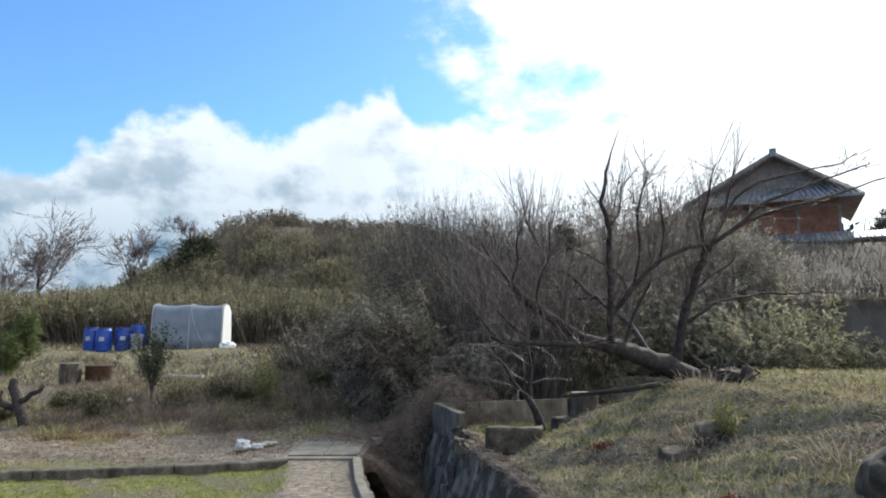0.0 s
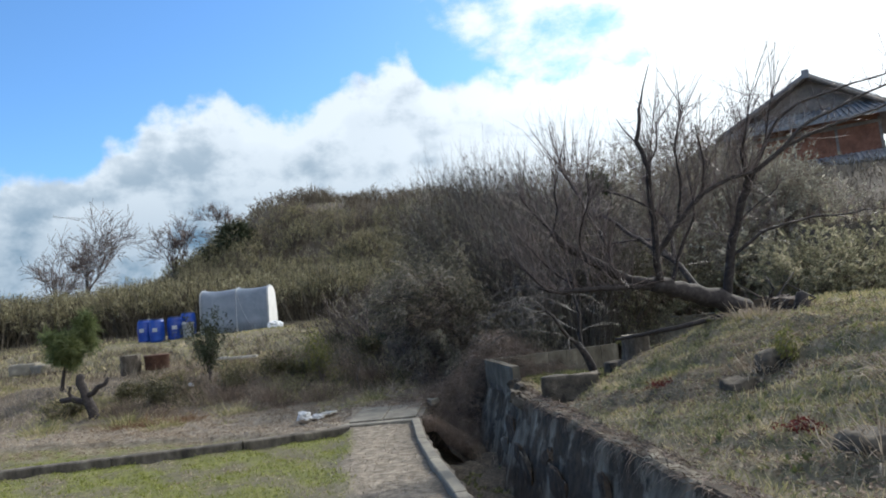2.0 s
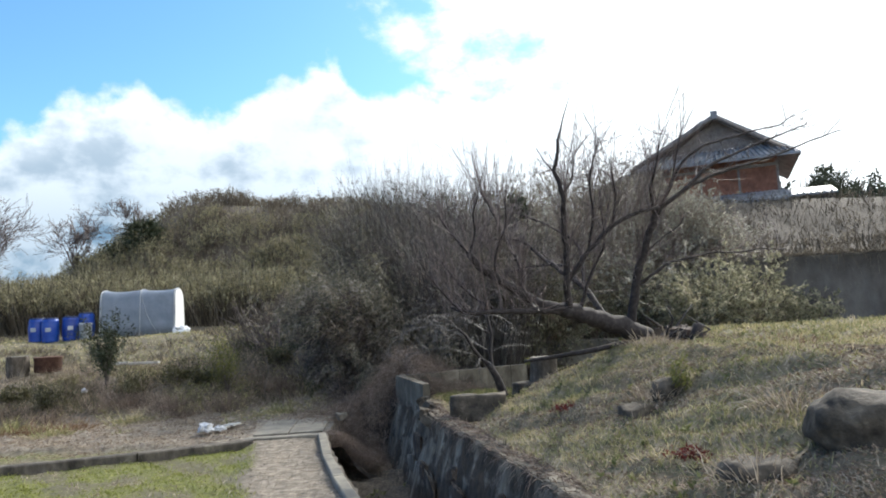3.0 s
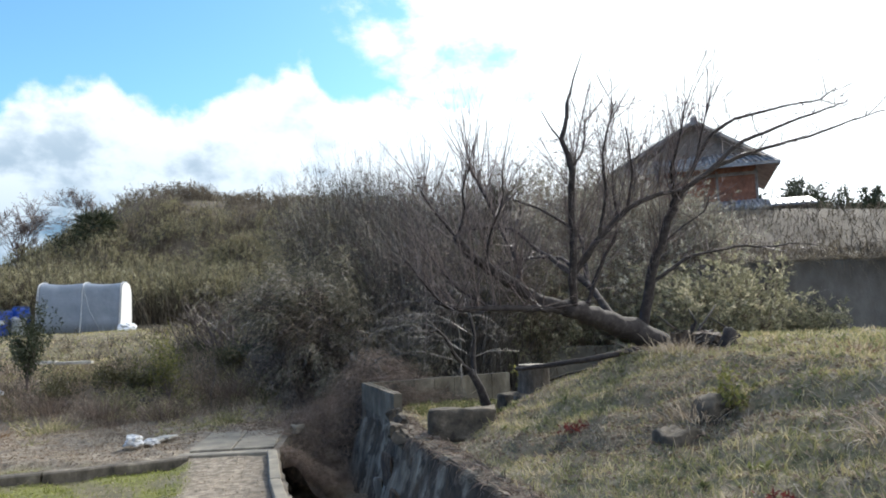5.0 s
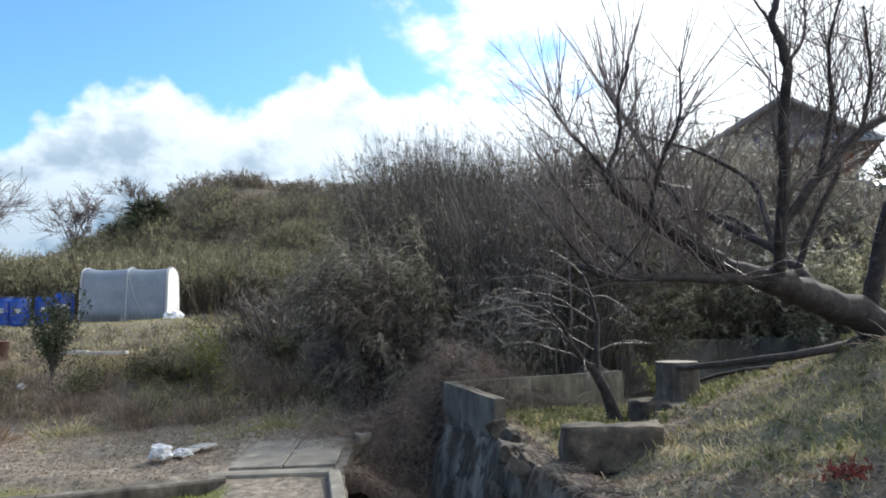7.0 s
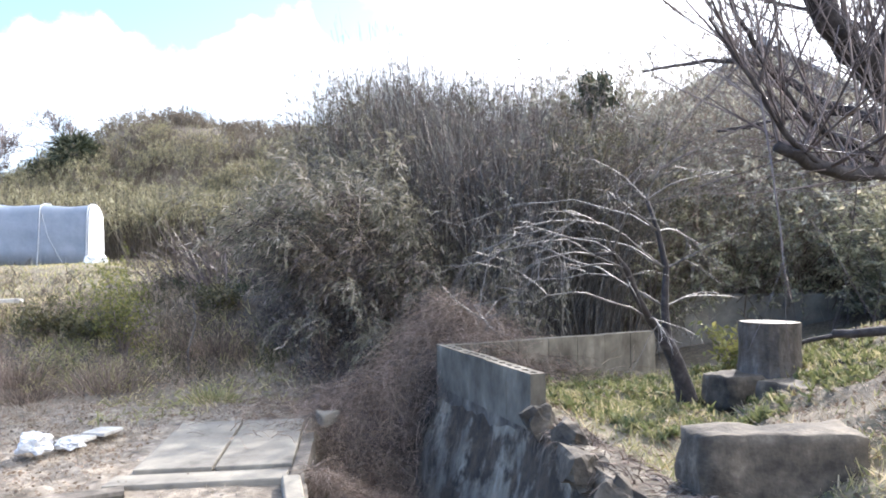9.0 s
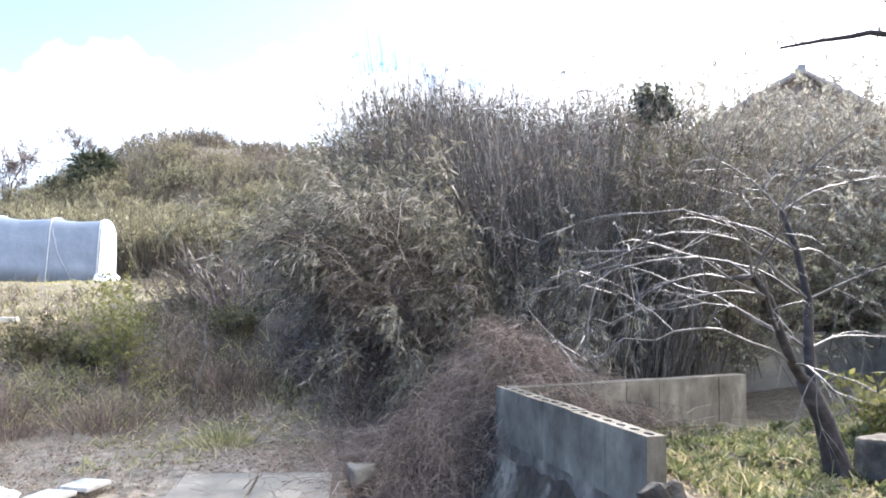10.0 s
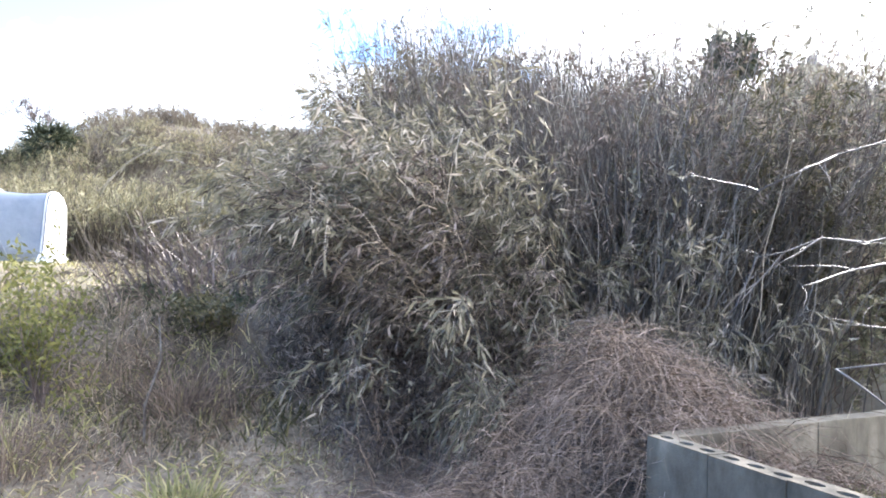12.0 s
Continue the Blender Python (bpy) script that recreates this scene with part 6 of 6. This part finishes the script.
# dark tufts put in to give the bank face its shade
grass("bank_shade_weeds", tufts(420, 26, 0.16, -9, -1.9, 15.0, 17.6, lambda x, y: step(wave(x, y, 1.2, 11), -0.4, 0.5)), M_DKSHRUB, 0.12, 0.42, 0.012, 0.6, 0.8, "dark green weeds matted on the bank, added for its shaded face")
grass("bank_stalks", tufts(260, 22, 0.10, -9, -1.0, 14.4, 17.8, lambda x, y: step(wave(x, y, 1.6, 3), -0.3, 0.6) * (1 - 0.95 * np.exp(-((x + 1.75 + 0.15 * (y - 14)) / 0.5) ** 2))), M_VINE, 0.25, 0.7, 0.006, 0.4, 0.6, "brown dead stalks standing on the bank", 3)
grass("terrace_tufts", tufts(1400, 14, 0.12, -22, -1, 17.5, 30, shed_front), M_BRUSH, 0.2, 0.5, 0.02, 0.6, 0.7, "brown weed tufts on the terrace")
grass("moss_tufts", tufts(900, 14, 0.06, -9, -1.6, 4.5, 10.8, lambda x, y: step(edge_x(y) - 1.2 - x, 0, 0.2) * (y + 0.19 * (x + 2.5) < 10.9) * step(-wave(x, y, 1.7, 4), -0.4, 0.8)), M_STRAW, 0.05, 0.14, 0.008, 1.0, 0.9, "dry blades lying on the mossy grass")


def overhang(n):
    """Dry grass that grows along the wall's top and hangs into the channel."""
    y = rng.uniform(3.2, 11.0, n)
    p = np.stack([wall_x(y) + rng.uniform(0.0, 0.3, n), y, np.array([wall_top(v) for v in y]) + 0.0], -1)
    w = np.stack([rng.normal(-0.55, 0.5, n), rng.normal(0, 0.5, n), rng.uniform(0.1, 0.8, n)], -1)
    v, f, _ = strips(p, w, rng.uniform(0.06, 0.22, n), rng.uniform(0.005, 0.010, n), rng.uniform(0.4, 1.4, n), 4)
    tagged(raw_part("overhanging_grass", (v, f), M_VINE), "dry grass hanging over the channel wall", "grass", kind="stuff")


overhang(3000)


def wall_curtain(n):
    """Dry grass and creeper hanging over the top of the retaining wall."""
    x = rng.uniform(7.7, 16.3, n)
    y = 16.25 - (x - 7.6) * 0.281 - 0.2
    p = np.stack([x, y + rng.uniform(0.0, 0.5, n), np.full(n, 2.86)], -1)
    w = np.stack([rng.normal(0, 0.5, n), rng.normal(-0.5, 0.4, n), rng.uniform(0.2, 0.9, n)], -1)
    v, f, _ = strips(p, w, rng.uniform(0.15, 0.6, n), rng.uniform(0.01, 0.02, n), rng.uniform(0.3, 1.3, n), 4)
    tagged(raw_part("hanging_grass", (v, f), M_BRUSH), "dry grass hanging over the retaining wall", "grass", kind="stuff")


wall_curtain(5200)
for x, y, h, w in ((-3.2, 19.6, 0.55, 1.3), (-4.6, 20.6, 0.5, 1.4), (-2.0, 19.0, 0.6, 1.0), (-9.8, 15.0, 0.5, 0.9), (-11.6, 14.6, 0.5, 1.0), (-6.2, 15.9, 0.45, 0.8), (-5.3, 16.3, 0.5, 0.8), (-7.7, 15.4, 0.4, 0.7), (-3.0, 16.6, 0.5, 0.7), (-8.8, 15.9, 0.35, 0.6), (-4.6, 15.9, 0.35, 0.5)):
    leafy("low_shrub", x, y, gz(x, y), h, w, M_DARKLEAF if y > 18 else M_DKSHRUB, 1500, 0.07, "low dark green shrub spreading over the ground", "shrub", 16)


def litter(name, n, x0, x1, y0, y1, keep, mat, size, label):
    p = scatter(n, x0, x1, y0, y1, keep)
    p[:, 2] += 0.025
    w = rng.normal(size=p.shape)
    w[:, 2] *= 0.25
    return tagged(raw_part(name, leaf_quads(p, w, size * rng.uniform(0.5, 1.4, len(p)), size * 0.6 * rng.uniform(0.5, 1.2, len(p))), mat), label, "leaf litter", kind="stuff")


M_LITTER = material("fallen_leaf", [(0.063, 0.0423, 0.0288), (0.158, 0.11, 0.0752), (0.273, 0.198, 0.14), (0.441, 0.338, 0.248)], 0.8, 0.85, 0, island=True, through_light=0.15)
litter("leaf_litter", 14000, -9, -0.9, 11.2, 16, lambda x, y: off_walls(x, y) * (1 - 0.94 * ((x > -2.75) & (x < -1.38) & (y < 13.3))), M_LITTER, 0.032, "dead leaves scattered over the garden earth")
litter("leaf_litter", 46000, 0.5, 6, 3.5, 13, lambda x, y: on_turf(x, y) * (0.25 + 0.75 * step(-wave(x, y, 1.7, 4), -0.4, 0.5)), M_LITTER, 0.036, "brown dead leaves scattered in the turf")
litter("gravel", 1800, -2.6, 0.6, 3.0, 11.4, lambda x, y: in_path(x, y) * (x < edge_x(y) - 0.25), M_CONC, 0.025, "small grey stones pressed into the path")


M_GREENLEAF = material("fresh_weed", [(0.045, 0.0533, 0.0204), (0.108, 0.123, 0.0442), (0.207, 0.213, 0.085), (0.378, 0.344, 0.204)], 2.0, 0.7, 0, island=True, through_light=0.35)


def broad_weeds(n, per, x0, x1, y0, y1, keep, label):
    """Low rosettes of broad leaves."""
    c = scatter(n, x0, x1, y0, y1, keep)
    p = np.repeat(c, per, 0)
    w = rng.normal(size=p.shape)
    w[:, 2] = rng.uniform(0.3, 1.4, len(p))
    p[:, 2] += rng.uniform(0.0, 0.05, len(p))
    return tagged(raw_part("broad_weeds", leaf_quads(p, w, rng.uniform(0.03, 0.085, len(p)), rng.uniform(0.014, 0.032, len(p))), M_GREENLEAF), label, "weeds", kind="stuff")


grass("plot_straw", scatter(9000, 0.5, 3.4, 9.8, 13.6, lambda x, y: step(x - wall_x(y), 0.3, 0.5)), M_STRAW, 0.05, 0.16, 0.006, 0.9, 0.9, "dry grass among the weeds of the walled plot")
broad_weeds(1500, 12, 0.6, 3.4, 10.4, 13.6, lambda x, y: step(x - wall_x(y), 0.35, 0.6) * (0.3 + 0.7 * step(wave(x, y, 2.3, 1), -0.6, 0.5)), "bright broad-leaved weeds in the walled plot")
broad_weeds(600, 10, 0.8, 7, 4, 11, lambda x, y: on_turf(x, y) * step(wave(x, y, 1.9, 8), -0.2, 0.8), "green broad-leaved weeds in the turf")

broad_weeds(90, 10, -1.0, 0.4, 7.0, 10.6, lambda x, y: 1.0 * ((x > edge_x(y) + 0.1) & (x < wall_x(y) - 0.1)), "green weeds on the wet channel bed")


def weed(x, y, h, w, mat, n, label, width=0.005, sag=0.5):
    """One clump of dead or green stalks."""
    p = np.stack([rng.normal(0, w * 0.35, n), rng.normal(0, w * 0.35, n), np.zeros(n)], -1)
    way = np.stack([p[:, 0] / w * 1.2, p[:, 1] / w * 1.2, np.ones(n)], -1) + rng.normal(size=(n, 3)) * 0.25
    v, f, _ = strips(p, way, h * rng.uniform(0.4, 1.1, n), width * rng.uniform(0.6, 1.4, n), rng.uniform(0, sag, n), 4, 0.02)
    root = thing("weed_clump", pose(x, y, gz(x, y) - 0.02), label, "weed", "weed clumps")
    tagged(raw_part("stalk_mass", (v, f), mat, root), kind="stuff")
    return root


for x, y, h, w in ((-3.85, 14.7, 0.62, 0.55), (-5.0, 14.9, 0.55, 0.5), (-2.9, 15.6, 0.6, 0.5), (-6.0, 15.2, 0.5, 0.5), (-4.6, 14.5, 0.35, 0.4), (-7.4, 14.6, 0.45, 0.55), (-8.4, 14.9, 0.5, 0.5)):
    weed(x, y, h, w, M_VINE, 520, "upright clump of reddish-brown dead stalks")
for x, y, h, w in ((-5.6, 14.2, 0.35, 0.6), (-7.9, 14.0, 0.4, 0.7), (-2.6, 14.3, 0.25, 0.4), (-9.6, 13.9, 0.4, 0.7), (-6.6, 13.2, 0.25, 0.4)):
    weed(x, y, h, w, M_GRASS, 300, "clump of green weeds in the dry garden", 0.014, 0.9)
for x, y, h, w in ((2.3, 4.4, 0.35, 0.5), (2.55, 6.75, 0.3, 0.4), (3.0, 5.1, 0.35, 0.5), (3.3, 8.6, 0.3, 0.6), (4.2, 7.2, 0.25, 0.5)):
    weed(x, y, h, w, M_STRAW, 260, "clump of pale dry stalks over the stones", 0.008, 1.2)
for x, y in ((-7.1, 13.5), (-6.5, 13.7), (-7.7, 13.4)):
    weed(x, y, 0.32, 0.55, M_RUSTWEED, 240, "low clump of russet dead fern on the dry earth", 0.011, 1.0)
weed(4.3, 7.3, 0.16, 0.4, M_RUSTWEED, 160, "low russet clump of dead growth on the lawn", 0.012, 1.0)
weed(1.36, 13.75, 0.85, 0.42, M_STRAW, 46, "bunch of pale dry stems behind the block wall", 0.011, 0.7)
stick = raw_part("stick", tube([(-3.05, 15.1, 0.05), (-3.08, 15.12, 0.5), (-2.98, 15.1, 0.85), (-3.02, 15.12, 1.15)], [0.012, 0.011, 0.009, 0.006], 5), M_PALE_BARK)
tagged(stick, "thin pale stick standing in the dry bank", "stick")
stone_block(-1.25, 13.15, 0.0, (0.2, 0.16, 0.12), 30, 9, "small pale stone beside the path slab", M_CONC)
stone_block(-14.6, 20.5, 1.0, (0.8, 0.5, 0.35), 10, 11, "pale grey stone heaped in the far garden", M_CONC)
stone_block(-13.9, 20.3, 1.0, (0.6, 0.45, 0.28), -20, 12, "pale grey stone heaped in the far garden", M_CONC)

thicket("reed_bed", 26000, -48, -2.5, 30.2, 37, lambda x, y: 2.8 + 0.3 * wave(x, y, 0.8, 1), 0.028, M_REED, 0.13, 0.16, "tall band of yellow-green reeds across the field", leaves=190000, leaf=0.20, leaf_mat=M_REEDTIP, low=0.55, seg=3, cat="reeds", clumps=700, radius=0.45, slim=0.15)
thicket("hill_reeds", 13000, -24, 3, 36.5, 50, lambda x, y: 1.7 + 0.4 * wave(x, y, 0.7, 3), 0.028, M_BRUSH, 0.2, 0.2, "pale reeds climbing the hillside", leaves=95000, leaf=0.2, leaf_mat=M_REEDTIP, low=0.4, seg=3, cat="reeds", clumps=220, radius=0.5, slim=0.15)
thicket("hill_brush", 24000, -36, 8, 36, 60, lambda x, y: 1.35 + 0.4 * wave(x, y, 0.6, 7), 0.032, M_BRUSH, 0.3, 0.35, "winter brush covering the hill", leaves=110000, leaf=0.19, leaf_mat=M_BRUSH, low=0.3, seg=3, cat="brush", clumps=650, radius=0.55, slim=0.2)
thicket("slope_brush", 9000, -4.5, 9, 20, 36, lambda x, y: 1.9 + 0.4 * wave(x, y, 0.9, 9), 0.03, M_TWIG, 0.28, 0.4, "brown scrub on the slope below the hill", leaves=80000, leaf=0.14, leaf_mat=M_BRUSH, low=0.2, seg=4, cat="brush", clumps=260, radius=0.4, slim=0.2)
thicket("terrace_grass_tufts", 9000, 7.5, 36, 15, 36, lambda x, y: 0.55 + 0.15 * wave(x, y, 0.9, 4), 0.03, M_REED, 0.35, 0.5, "dry grass on the terrace below the house", keep=lambda x, y: 1.0 * (y > 17.0 - 0.28 * (x - 8)), leaves=16000, leaf=0.16, leaf_mat=M_BRUSH, low=0.2, seg=3, cat="grass")
thicket("hedge", 900, 6.4, 9.3, 14.4, 15.7, lambda x, y: 2.6 + 0.3 * wave(x, y, 1.5, 3) - 1.1 * step(x, 7.9, 9.2), 0.016, M_TWIG, 0.3, 0.6, "leafy bushes hanging in front of the retaining wall", leaves=60000, leaf=0.08, leaf_mat=M_SHRUB, low=0.1, seg=4, cat="hedge", clumps=34, radius=0.28, slim=0.36)
thicket("far_woods", 900, 38, 85, 55, 78, lambda x, y: 5.8 + 0.6 * wave(x, y, 0.3, 2), 0.16, M_TWIG, 0.15, 0.1, "dark wooded ridge far behind the house", leaves=50000, leaf=0.42, leaf_mat=M_DARKLEAF, low=0.2, seg=3, cat="woods", clumps=120, radius=1.0, slim=0.5)

# masses of fine growth that nobody could count
for ob in bpy.data.objects:
    if ob.type == "MESH" and ob.parent and ob.name.split(".")[0] in ("branchwork", "stem_mass", "foliage", "stalk_mass", "crown"):
        tagged(ob, kind="stuff")
